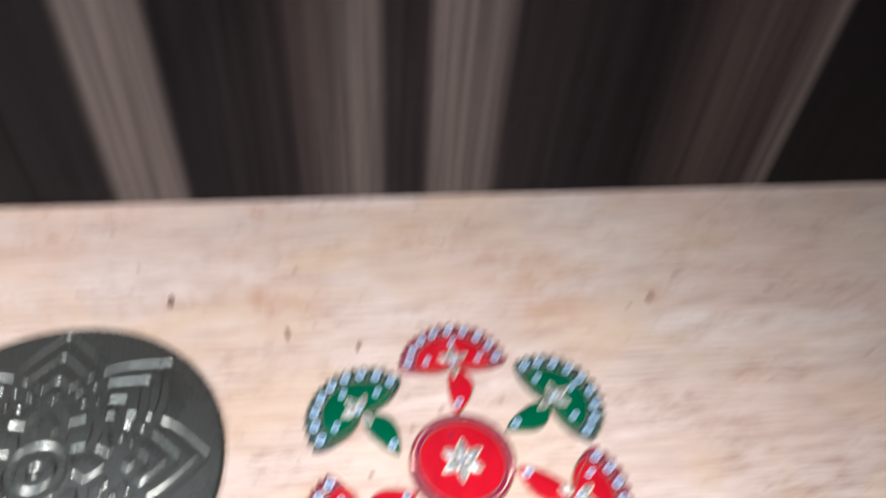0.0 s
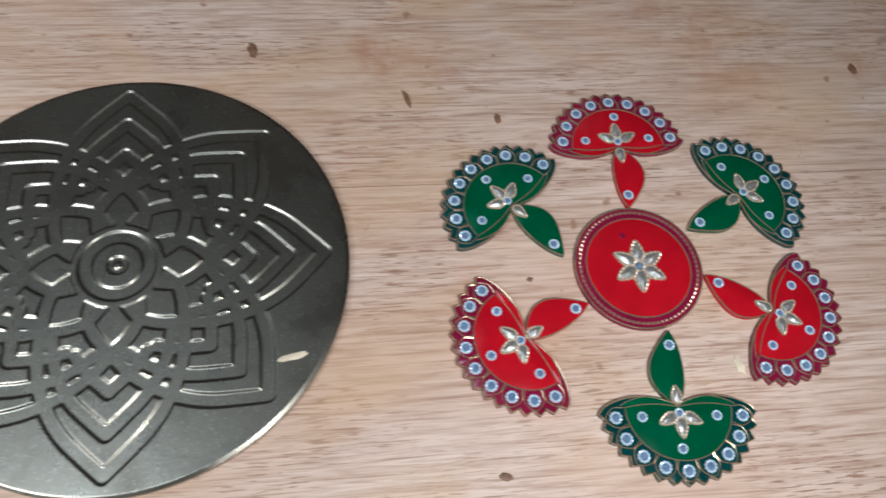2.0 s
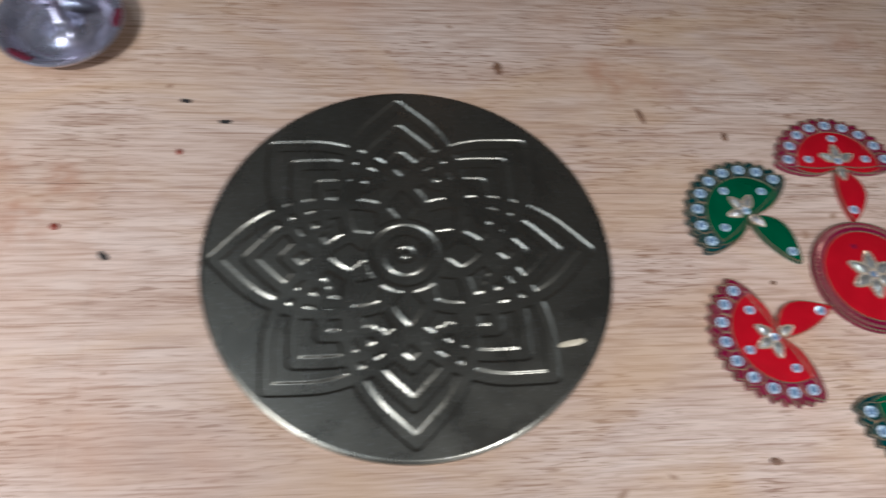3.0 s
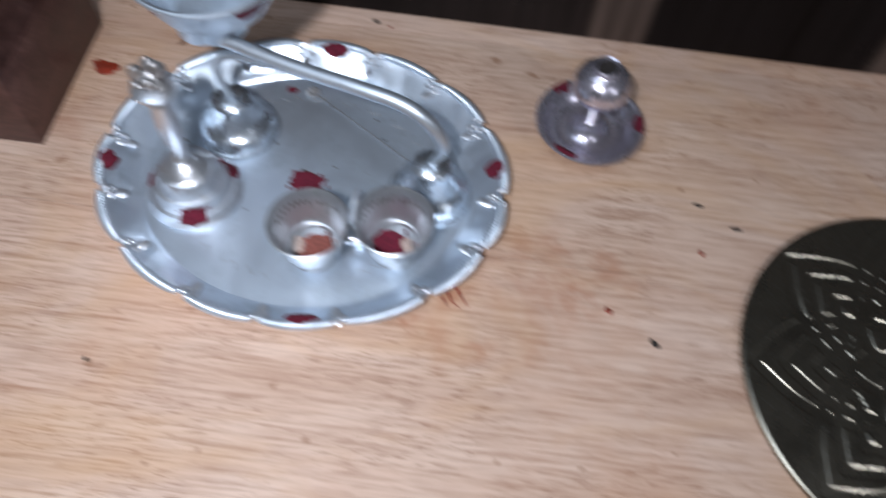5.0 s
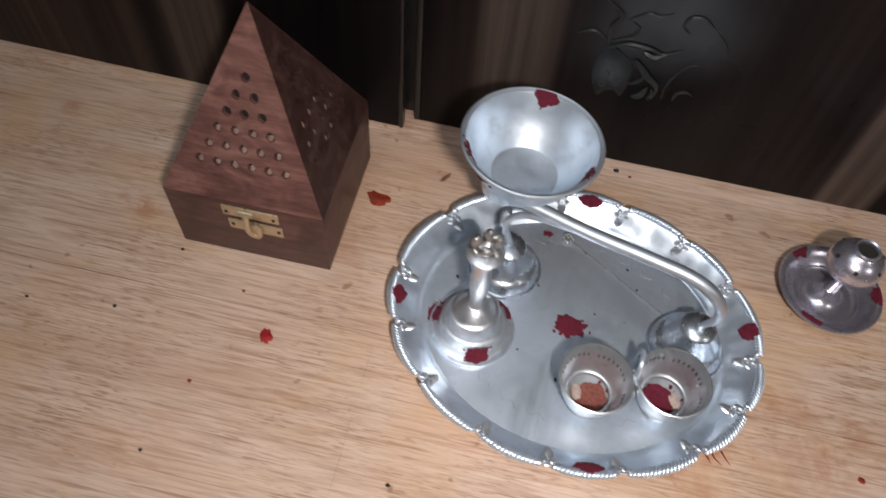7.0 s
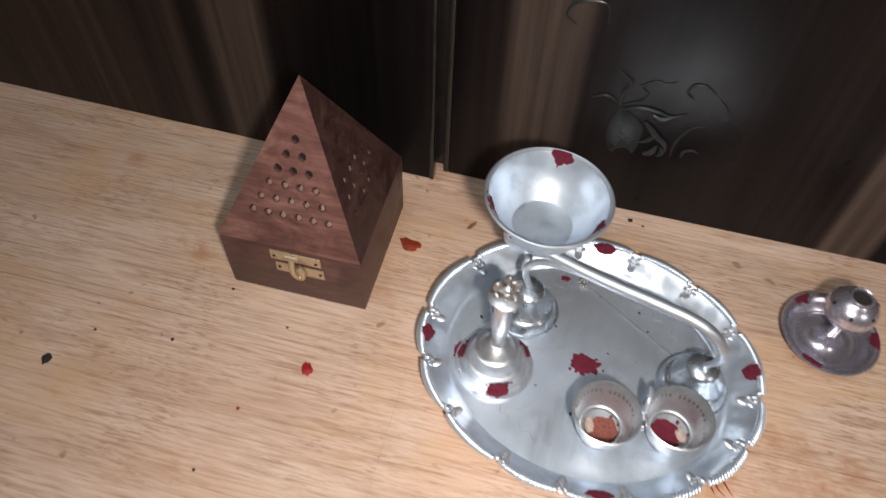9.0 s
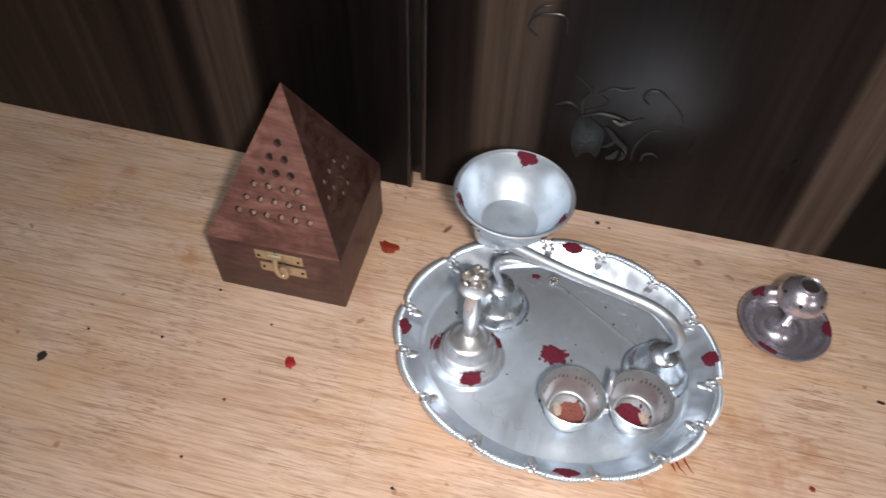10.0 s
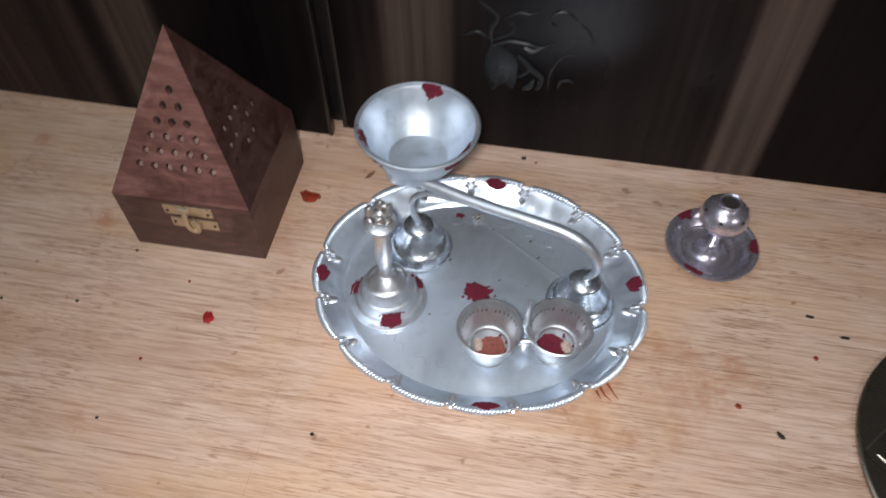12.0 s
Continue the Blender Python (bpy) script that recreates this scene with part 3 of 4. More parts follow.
def medallion(x, y):
    thing = empty("medallion", pose(x, y, 0, 0, 0, 0))
    tagged(thing, "round red acrylic medallion with gold beaded rim and jewelled flower", "rangoli piece", "rangoli pieces on the table")
    R = 0.0278
    part("base", lathe([(0, 0), (R, 0), (R, 0.0018), (R - 0.0006, 0.0026), (R - 0.0048, 0.0026), (R - 0.0052, 0.0022), (0, 0.0022)], 72), RED_DARK, thing)
    part("inner_panel", lathe([(R - 0.0054, 0.0021), (R - 0.0054, 0.0026), (R - 0.006, 0.0028), (0, 0.0028)], 72), RED, thing, "glossy bright red panel")
    for r in (R - 0.0004, R - 0.0052):
        ring = [(r * math.cos(a), r * math.sin(a), 0.0026) for a in (2 * math.pi * k / 72 for k in range(72))]
        part("gold_ring", tube(ring, 0.00035, 6, True), GOLD, thing)
    ring = [((R - 0.0024) * math.cos(a), (R - 0.0024) * math.sin(a), 0.0028) for a in (2 * math.pi * k / 456 for k in range(456))]
    part("bead_ring", tube(ring, lambda t: 0.0003 + 0.0005 * abs(math.sin(t * 455 / 456 * 76 * math.pi)), 6, True), ROSE_BEAD, thing)
    for k in range(6):
        a = radians(88 + 60 * k)
        teardrop(thing, 0.0022 * math.cos(a), 0.0022 * math.sin(a), 0.0028, 0.0092, a)
    stud(thing, 0, 0, 0.0031, 0.0022, rim=False)
    part("dark_fleck", slab(blob_outline(0.0013, 0.0012, 2, 0.3, 12), 0, 0.0002), RED_DARK, thing).location = (-0.0045, 0.0145, 0.0028)
    return thing


def half_round(w, d, n=28, dip=0.0):
    """Outline of a bowl shape: a double-lobed flat side at y = 0, bulging to y = d."""
    arc = [(w * math.cos(a), d * math.sin(a)) for a in (math.pi * k / n for k in range(n + 1))]
    flat = [(-w + 2 * w * k / 16, -dip * abs(math.sin(2 * math.pi * k / 16))) for k in range(1, 16)]
    return arc + flat


def flame_outline(length=0.031, w=0.0072, bend=0.0025):
    """A leaf that runs from the bowl's flat side to a tip."""
    left, right = [], []
    for k in range(15):
        t = k / 14
        half = w * math.sin(math.pi * t ** 0.85) ** 0.85 if 0 < t < 1 else 0
        mid = bend * math.sin(math.pi * t * 1.25)
        left.append((mid - half, -length * t))
        right.append((mid + half, -length * t))
    return left + right[-2:0:-1]


def lamp_piece(colour, inner, outer, where, bend):
    thing = empty("lamp_piece", where)
    tagged(thing, colour + " acrylic oil-lamp shaped piece with rhinestones and scalloped edge", "rangoli piece", "rangoli pieces on the table")
    W, D = 0.0297, 0.0280
    # scalloped body
    n = 17
    edge = []
    for k in range(n):
        for s in range(6):
            a = math.pi * (k + s / 6) / n
            f = 1 + 0.085 * (1 - abs(2 * (s / 6) - 1)) ** 0.8
            edge.append((W * f * math.cos(a), D * f * math.sin(a)))
    edge.append((-W, 0.0))
    edge += [(-W + 2 * W * k / 24, -0.0040 * abs(math.sin(2 * math.pi * k / 24)) ** 0.8) for k in range(1, 25)]
    part("base", slab(edge, 0, 0.0026, 0.0009), outer, thing)
    part("edge_outline", tube([(x * 0.985, y * 0.985, 0.0025) for x, y in edge], 0.00034, 5, True), GOLD, thing, "thin gold outline")
    inn = half_round(0.0215, 0.0205, 28, 0.0012)
    part("inner_panel", slab([(x, y + 0.0004) for x, y in inn], 0.0024, 0.0029, 0.0003), inner, thing, "glossy " + colour + " panel")
    part("gold_outline", tube([(x, y + 0.0004, 0.0029) for x, y in inn], 0.0003, 6, True), GOLD, thing)
    for sign in (-1, 1):
        lobe = [(sign * (0.0008 + 0.0225 * k / 12), -0.0003 - 0.0034 * math.sin(math.pi * k / 12) ** 0.8) for k in range(13)] + [(sign * 0.0120, 0.0002)]
        lip = part("lip", slab(lobe, 0.0024, 0.0027, 0.0002), inner, thing, "glossy " + colour + " lip")
        part("gold_outline", tube([(x, y, 0.0027) for x, y in lobe[:13]], 0.00026, 6), GOLD, lip)
    # petals of the scallop band
    for k in range(9):
        a = math.pi * (k + 0.5) / 9
        ca, sa = math.cos(a), math.sin(a)
        base = [(0.0219, -0.0034), (0.0262, -0.0040), (0.0300, 0.0), (0.0262, 0.0040), (0.0219, 0.0034)]
        pts = smooth_path([(r * ca - w * sa, (r * sa + w * ca) * 0.95, 0.0027) for r, w in base], 4)
        part("petal_line", tube(pts, 0.00026, 5), GOLD, thing)
        stud(thing, 0.0259 * ca, 0.0247 * sa, 0.0027, 0.0023)
    for x, y in ((-0.0150, 0.0042), (0.0150, 0.0042), (0.001, 0.0165)):
        stud(thing, x, y, 0.0029, 0.0019, "gold_stud")
    # four-leaf jewel at the middle of the flat side
    stud(thing, 0.0, 0.003, 0.0031, 0.0018)
    for a, length in ((25, 0.0072), (90, 0.0075), (155, 0.0072)):
        q = radians(a)
        teardrop(thing, 0.0019 * math.cos(q), 0.003 + 0.0019 * math.sin(q), 0.0029, length, q)
    fl = flame_outline(bend=bend)
    flame = part("flame", slab(fl, 0.0, 0.0026, 0.0005), inner, thing, "leaf-shaped " + colour + " flame")
    part("gold_outline", tube([(x * 0.97, y * 0.985 - 0.0002, 0.0025) for x, y in fl], 0.00028, 6, True), GOLD, flame)
    teardrop(thing, 0.0, -0.0009, 0.0028, 0.0068, radians(-90))
    stud(thing, bend * -0.35, -0.0245, 0.0026, 0.0021)
    return thing


MED = (0.0, 0.2985)
medallion(*MED)
red_first = lamp_piece("red", RED, RED_DARK, pose(0.0025, 0.3572, 0, 0, 0, 1), 0.0022)
for x, y, a in ((0.0535, 0.2757, 238.3), (-0.0525, 0.2705, 117.8)):
    copy_thing(red_first, pose(x, y, 0, 0, 0, a))
green_first = lamp_piece("green", GREEN, GREEN_DARK, pose(0.0530, 0.3303, 0, 0, 0, -58), 0.0022)
for x, y, a in ((0.0035, 0.2392, 177.2), (-0.0505, 0.3295, 41)):
    copy_thing(green_first, pose(x, y, 0, 0, 0, a))

# ---- oval tray ----
TA, TB, TRAY = 0.1012, 0.0848, pose(-0.5175, 0.3755, 0, 0, 0, -4)


def ease(a, b, x):
    t = min(1, max(0, (x - a) / (b - a)))
    return t * t * (3 - 2 * t)


# angles of the cusps between the lobes of the hand-shaped rim
CUSPS = [radians(a) for a in (3, 34, 57, 81, 103, 124, 147, 180, 203, 226, 250.5, 271.5, 292.5, 318, 341)]


def lobe_phase(phi):
    """0 at one cusp, 1 at the next."""
    f = (phi - CUSPS[0]) % (2 * math.pi) + CUSPS[0]
    for c0, c1 in zip(CUSPS, CUSPS[1:] + [CUSPS[0] + 2 * math.pi]):
        if f <= c1:
            return (f - c0) / (c1 - c0)
    return 0.0


def tray_point(phi, s):
    """The tray's upper side at an angle and a part of its radius."""
    q = lobe_phase(phi)
    lobe = abs(math.sin(math.pi * q)) ** 0.6
    grow = 1 + 0.016 * (lobe - 0.75) * ease(0.88, 1.0, s)
    z = 0.0022 + 0.0012 * ease(0.83, 0.85, s) + 0.0135 * ease(0.83, 1.05, s) ** 0.95 + 0.0017 * (0.5 - abs(math.cos(math.pi * q)) ** 6) * ease(0.85, 0.94, s) * (1 - ease(0.95, 1.0, s))
    # shallow dents and creases of the hammered wall, and a barely uneven floor
    wall = ease(0.84, 0.90, s) * (1 - ease(0.95, 1.0, s))
    z += 0.0016 * wall * noise.noise((5.5 * math.cos(phi), 5.5 * math.sin(phi), 6 * s)) + 0.0007 * wall * noise.noise((15 * math.cos(phi), 15 * math.sin(phi), 9 * s))
    z += 0.00022 * (1 - ease(0.74, 0.80, s)) * noise.noise((2.6 * s * math.cos(phi), 2.2 * s * math.sin(phi), 3.0))
    return Vector((TA * s * grow * math.cos(phi), TB * s * grow * math.sin(phi), z))


def oval_tray():
    thing = empty("serving_tray", TRAY)
    tagged(thing, "oval silver tray with roped scalloped rim and red powder marks", "tray")
    bm = bmesh.new()
    n = 224
    levels = [0.03, 0.1, 0.2, 0.3, 0.4, 0.5, 0.6, 0.7, 0.77, 0.80, 0.82, 0.83, 0.84, 0.85, 0.86, 0.875, 0.89, 0.91, 0.93, 0.95, 0.975, 1.0]
    top = [[bm.verts.new(tray_point(2 * math.pi * k / n, s)) for k in range(n)] for s in levels]
    low = [[bm.verts.new(tray_point(2 * math.pi * k / n, s) - Vector((0, 0, 0.0012))) for k in range(n)] for s in reversed(levels)]
    grid_faces(bm, top + low)
    bm.faces.new(top[0])
    bm.faces.new(low[-1])
    part("dish", bm, SILVER, thing)
    # foot ring under the dish
    foot = [(TA * 0.7 * math.cos(a), TB * 0.7 * math.sin(a), 0.0006) for a in (2 * math.pi * k / 64 for k in range(64))]
    part("foot_ring", tube(foot, 0.0006, 6, True), SILVER, thing)
    # rope edge, lobe by lobe
    for a0, a1 in zip(CUSPS, CUSPS[1:] + [CUSPS[0] + 2 * math.pi]):
        rope = bmesh.new()
        count = round((a1 - a0) * 41)
        for k in range(count):
            f = (k + 0.5) / count
            phi = a0 + (a1 - a0) * (0.07 + 0.86 * f)
            p, p2 = tray_point(phi, 1.0), tray_point(phi + 0.01, 1.0)
            along = math.atan2(p2.y - p.y, p2.x - p.x)
            size = 0.0018 * (0.85 + 0.35 * math.sin(math.pi * f))
            bead(rope, p + Vector((0, 0, 0.0003)), size * 0.85, 1.15, 7, 5, along + 0.85, 1.9)
        part("rope_edge", rope, SILVER, thing)
        # leaf and curl ornament at the cusp
        orn = bmesh.new()
        for off, s, r, lg, sq in ((-0.045, 0.995, 0.0018, 1.5, 0.9), (0.045, 0.995, 0.0018, 1.5, 0.9), (-0.017, 0.975, 0.0014, 1.5, 0.9), (0.018, 0.972, 0.0014, 1.5, 0.9), (0.0, 0.930, 0.0027, 1.9, 0.36), (-0.034, 0.955, 0.0014, 1.9, 0.5), (0.034, 0.955, 0.0014, 1.9, 0.5)):
            p = tray_point(a0 + off, s)
            bead(orn, p + Vector((0, 0, 0.0003)), r, sq, 10, 7, math.atan2(p.y, p.x) + off * 14, lg)
        for row, (s, wide) in enumerate(((0.965, 2), (0.950, 3), (0.935, 3), (0.920, 2), (0.905, 2), (0.890, 1))):
            for c in range(wide):
                p = tray_point(a0 + (c - (wide - 1) / 2) * 0.019, s)
                bead(orn, p + Vector((0, 0, 0.0010)), 0.00074, 0.9, 6, 4)
        part("leaf_ornament", orn, SILVER_WORN, thing)
    # finely engraved waves round the floor
    for k in range(26):
        phi = 2 * math.pi * k / 26
        c = Vector((TA * 0.66 * math.cos(phi), TB * 0.66 * math.sin(phi), 0.00216))
        pts = smooth_path([c + Vector((0.006 * u * -math.sin(phi) + w * math.cos(phi), 0.006 * u * math.cos(phi) + w * math.sin(phi), 0)) for u, w in ((-1, -0.002), (-0.4, 0.0015), (0.3, -0.001), (1, 0.002))], 5)
        part("engraving", tube(pts, 0.00016, 4), FIGURED, thing)

    # red powder on the rim and the floor
    def rim(phi, s):
        def place(u, v):
            f, g = phi + u / TA, min(1.02, s + v / TA)
            p = tray_point(f, g)
            nrm = (tray_point(f + 0.004, g) - p).cross(tray_point(f, g + 0.004) - p).normalized()
            return p, nrm if nrm.z > 0 else -nrm
        return place
    for phi, s, rx, ry, seed in ((191, 0.972, 0.0062, 0.0036, 1), (93, 0.975, 0.0078, 0.0034, 2), (15, 0.972, 0.0062, 0.0042, 3), (-77, 0.975, 0.0082, 0.0036, 4)):
        part("red_mark", smear(rim(radians(phi), s), rx, ry, seed, lift=0.0024, rough=0.22, extra=0), KUMKUM, thing, "dark red vermilion mark")
    inv = TRAY.inverted()
    for x, y, rx, ry, seed in ((-0.5175, 0.3765, 0.0085, 0.0068, 5), (-0.538, 0.436, 0.003, 0.002, 6), (-0.5935, 0.366, 0.0035, 0.007, 7)):
        p = inv @ Vector((x, y, 0))
        part("red_mark", smear(on_plane(p.x, p.y, 0.0023), rx, ry, seed, extra=9), KUMKUM, thing, "dark red vermilion mark")
    bm = bmesh.new()
    rng = random.Random(8)
    for _ in range(70):
        if rng.random() < 0.55:
            p = inv @ Vector((rng.gauss(-0.592, 0.008), rng.gauss(0.352, 0.014), 0))
        else:
            p = Vector((rng.uniform(-0.07, 0.07), rng.uniform(-0.055, 0.055), 0))
        if (p.x / TA) ** 2 + (p.y / TB) ** 2 < 0.55:
            bead(bm, (p.x, p.y, 0.0024), rng.uniform(0.0003, 0.0009), 0.5, 6, 4, rng.uniform(0, 3), rng.uniform(1, 1.8))
    tagged(part("soot_specks", bm, SOOT_BLACK, thing, "black soot specks"), kind="stuff")
    return thing


oval_tray()
FLOOR_Z = 0.0023

# thin pin with a beaded flower head, lying on the tray
def flower_pin():
    thing = empty("flower_pin", pose(-0.526, 0.435, FLOOR_Z))
    tagged(thing, "thin silver pin with a tiny beaded flower head on the tray", "pin")
    part("shaft", tube([(0.002, -0.001, 0.0009), (0.061, -0.040, 0.0009)], 0.0003, 6), FIGURED, thing)
    bm = bmesh.new()
    for k in range(8):
        a = 2 * math.pi * k / 8
        bead(bm, (0.0026 * math.cos(a), 0.0026 * math.sin(a), 0.0013), 0.0012, 0.9, 6, 5, a, 1.3)
    bead(bm, (0, 0, 0.0019), 0.0013)
    part("flower_head", bm, FIGURED, thing)


flower_pin()


# ---- hand bell ----
def hand_bell():
    X, Y = -0.5705, 0.3605
    thing = empty("hand_bell", pose(X - 0.0008, Y + 0.0012, FLOOR_Z, -1.0))
    tagged(thing, "white metal prayer bell with figured handle and red marks", "bell")
    prof = [(0.0218, 0.0), (0.0238, 0.0005), (0.0239, 0.0018), (0.0228, 0.0030), (0.0216, 0.0048), (0.0212, 0.0060), (0.0194, 0.0064), (0.0186, 0.0086), (0.0180, 0.0116), (0.0176, 0.0132), (0.0160, 0.0137), (0.0152, 0.0162), (0.0140, 0.0198), (0.0132, 0.0212),
            (0.0114, 0.0217), (0.0104, 0.0230), (0.0080, 0.0258), (0.0054, 0.0280), (0.0042, 0.0286)]
    part("bell_body", lathe(prof + [(0, 0.0287)], 56), SILVER_WORN, thing)
    part("handle", lathe([(0.0, 0.0275), (0.0042, 0.0276), (0.0046, 0.0290), (0.0040, 0.0302), (0.0034, 0.0312), (0.0042, 0.0370), (0.0052, 0.0450), (0.0054, 0.0540), (0.0046, 0.0620), (0.0040, 0.0660), (0.0052, 0.0672), (0.0048, 0.0690), (0.0038, 0.0700),
                          (0.0044, 0.0716), (0.0070, 0.0726), (0.0092, 0.0746), (0.0094, 0.0762), (0.0070, 0.0776), (0.0, 0.0774)], 32), SILVER_WORN, thing)
    # worn figured ornament on the handle's top: a seated lump, two curled wings and a crest
    for x, y, z, r, sq, lg, tn, seed in ((0.0, 0.0004, 0.0800, 0.0040, 1.1, 1.25, 0.1, 1), (-0.0050, 0.0002, 0.0835, 0.0027, 1.7, 1.1, 0.3, 2), (0.0050, 0.0010, 0.0850, 0.0026, 1.8, 1.15, 0.7, 3), (0.0006, -0.0034, 0.0812, 0.0022, 1.3, 1.4, 0.2, 4),
                                         (0.0002, 0.0024, 0.0870, 0.0024, 1.6, 1.2, 0.0, 5), (0.0056, -0.0022, 0.0800, 0.0018, 1.0, 1.5, 0.9, 6), (-0.0052, -0.0028, 0.0796, 0.0018, 1.0, 1.5, -0.6, 7), (0.0034, 0.0004, 0.0895, 0.0016, 1.1, 1.5, 0.4, 8)):
        lobe = bead(bmesh.new(), (x, y, z), r, sq, 18, 12, tn, lg)
        for v in lobe.verts:
            d = v.co - Vector((x, y, z))
            v.co += d * (0.28 * noise.noise(v.co * 420 + Vector((seed, 0, 0))) + 0.10 * noise.noise(v.co * 1100))
        part("finial_lobe", lobe, FIGURED, thing)

    def skin(az, h):
        def place(u, v):
            z = min(0.024, max(0.0005, h + v * 0.8))
            for (r0, z0), (r1, z1) in zip(prof, prof[1:]):
                if z0 <= z <= z1:
                    r = r0 + (r1 - r0) * (z - z0) / max(1e-6, z1 - z0)
                    break
            a = az + u / 0.02
            nrm = Vector((math.cos(a) * 0.75, math.sin(a) * 0.75, 0.66))
            return Vector((r * math.cos(a), r * math.sin(a), z)) + nrm * 0.0004, nrm
        return place
    for az, h, rx, ry, seed in ((-72, 0.0070, 0.0064, 0.0062, 11), (176, 0.008, 0.0055, 0.005, 12), (35, 0.0085, 0.005, 0.006, 13)):
        part("red_mark", smear(skin(radians(az), h), rx, ry, seed, lift=0.0004), KUMKUM, thing, "dark red vermilion mark")


hand_bell()


# ---- incense burner: a bowl on a bent pipe with two domed feet ----
def dome_foot(parent, x, y, R, H):
    prof = [(0.0, 0.0), (R, 0.0), (R * 1.02, 0.0008), (R, 0.0017), (R * 0.955, 0.0020), (R * 0.945, 0.0030), (R * 0.90, 0.0060), (R * 0.83, 0.0084), (R * 0.77, 0.0091), (R * 0.735, 0.0097), (R * 0.64, H * 0.46), (R * 0.54, H * 0.60), (R * 0.465, H * 0.73), (R * 0.43, H * 0.81), (R * 0.46, H * 0.83), (R * 0.465, H * 0.87), (R * 0.42, H * 0.92), (R * 0.22, H * 0.98), (0, H)]
    return part("domed_foot", lathe(prof, 48, (x, y, FLOOR_Z)), BURNISHED, parent)


def incense_burner():
    thing = empty("incense_burner", pose(0, 0, 0))
    tagged(thing, "silver incense bowl on a long bent pipe with two domed feet", "incense burner")
    dome_foot(thing, -0.5600, 0.4052, 0.0212, 0.0265)
    dome_foot(thing, -0.4535, 0.3785, 0.0212, 0.0275)
    main = [(-0.574, 0.4135, 0.0625), (-0.563, 0.4105, 0.0635), (-0.545, 0.405, 0.0630), (-0.52, 0.3975, 0.0625), (-0.49, 0.389, 0.0638), (-0.470, 0.3838, 0.0632), (-0.458, 0.380, 0.0590), (-0.4500, 0.3775, 0.0495), (-0.4490, 0.3770, 0.0400), (-0.4520, 0.3778, 0.0320), (-0.4535, 0.3785, 0.0285)]
    part("pipe", tube(smooth_path(main, 8), lambda t: 0.0036 if t < 0.55 else 0.0036 - 0.0017 * ease(0.55, 0.95, t), 16), POLISHED, thing)
    hook = [(-0.5600, 0.4052, 0.0275), (-0.5640, 0.4070, 0.0390), (-0.5630, 0.4085, 0.0470), (-0.5560, 0.4080, 0.0530), (-0.5450, 0.4048, 0.0565), (-0.5320, 0.4010, 0.0585), (-0.515, 0.3962, 0.0600)]
    part("support_hook", tube(smooth_path(hook, 8), lambda t: 0.0023 - 0.0010 * t, 12), POLISHED, thing)
    # bowl: short neck, flared body, rolled rim, flat floor inside
    bx, by = -0.5612, 0.4180
    lean = Matrix.Translation((bx, by, 0.0605)) @ Matrix.Rotation(radians(1.5), 4, "Y") @ Matrix.Translation((-bx, -by, -0.0605))
    prof = [(0.0, 0.0605), (0.0118, 0.0607), (0.0128, 0.0622), (0.0136, 0.0690), (0.0150, 0.0716), (0.0190, 0.0742), (0.0250, 0.0800), (0.0300, 0.0890), (0.0328, 0.0972), (0.0345, 0.0990), (0.0352, 0.1001), (0.0346, 0.1010), (0.0330, 0.1006), (0.0318, 0.0985), (0.0290, 0.0900), (0.0240, 0.0815), (0.0190, 0.0768), (0.0178, 0.0752), (0.0172, 0.0748), (0.0, 0.0746)]
    body = lathe(prof, 72, (bx, by, 0))
    body.transform(lean)
    part("neck", lathe([(0.0, 0.0590), (0.0116, 0.0592), (0.0128, 0.0604), (0.0134, 0.0680), (0.0150, 0.0745), (0.0, 0.0745)], 40, (-0.5690, 0.4185, 0)), POLISHED, thing)
    bowl = part("bowl", body, POLISHED, thing)
    lip = tube([(bx + 0.0348 * math.cos(a), by + 0.0348 * math.sin(a), 0.1004) for a in (2 * math.pi * k / 72 for k in range(72))], 0.0010, 8, True)
    lip.transform(lean)
    part("rolled_rim", lip, POLISHED, bowl)
    inner = [(0.0174, 0.0758), (0.0190, 0.0768), (0.0240, 0.0815), (0.0290, 0.0900), (0.0318, 0.0985), (0.0330, 0.1006), (0.0346, 0.1011)]

    def inside(az, h):
        def place(u, v):
            z = min(0.101, max(0.078, h + v))
            for (r0, z0), (r1, z1) in zip(inner, inner[1:]):
                if z0 <= z <= z1:
                    r, sl = r0 + (r1 - r0) * (z - z0) / (z1 - z0), (r1 - r0) / (z1 - z0)
                    break
            a = az + u / 0.033
            nrm = Vector((-math.cos(a), -math.sin(a), sl)).normalized()
            return Vector((bx + r * math.cos(a), by + r * math.sin(a), z)), nrm
        return place

    outer = [(0.0250, 0.0800), (0.0300, 0.0890), (0.0328, 0.0972), (0.0345, 0.0990)]

    def outside(az, h):
        def place(u, v):
            z = min(0.099, max(0.081, h + v))
            for (r0, z0), (r1, z1) in zip(outer, outer[1:]):
                if z0 <= z <= z1:
                    r, sl = r0 + (r1 - r0) * (z - z0) / (z1 - z0), (r1 - r0) / (z1 - z0)
                    break
            a = az + u / 0.033
            nrm = Vector((math.cos(a), math.sin(a), -sl)).normalized()
            return Vector((bx + r * math.cos(a), by + r * math.sin(a), z)), nrm
        return place
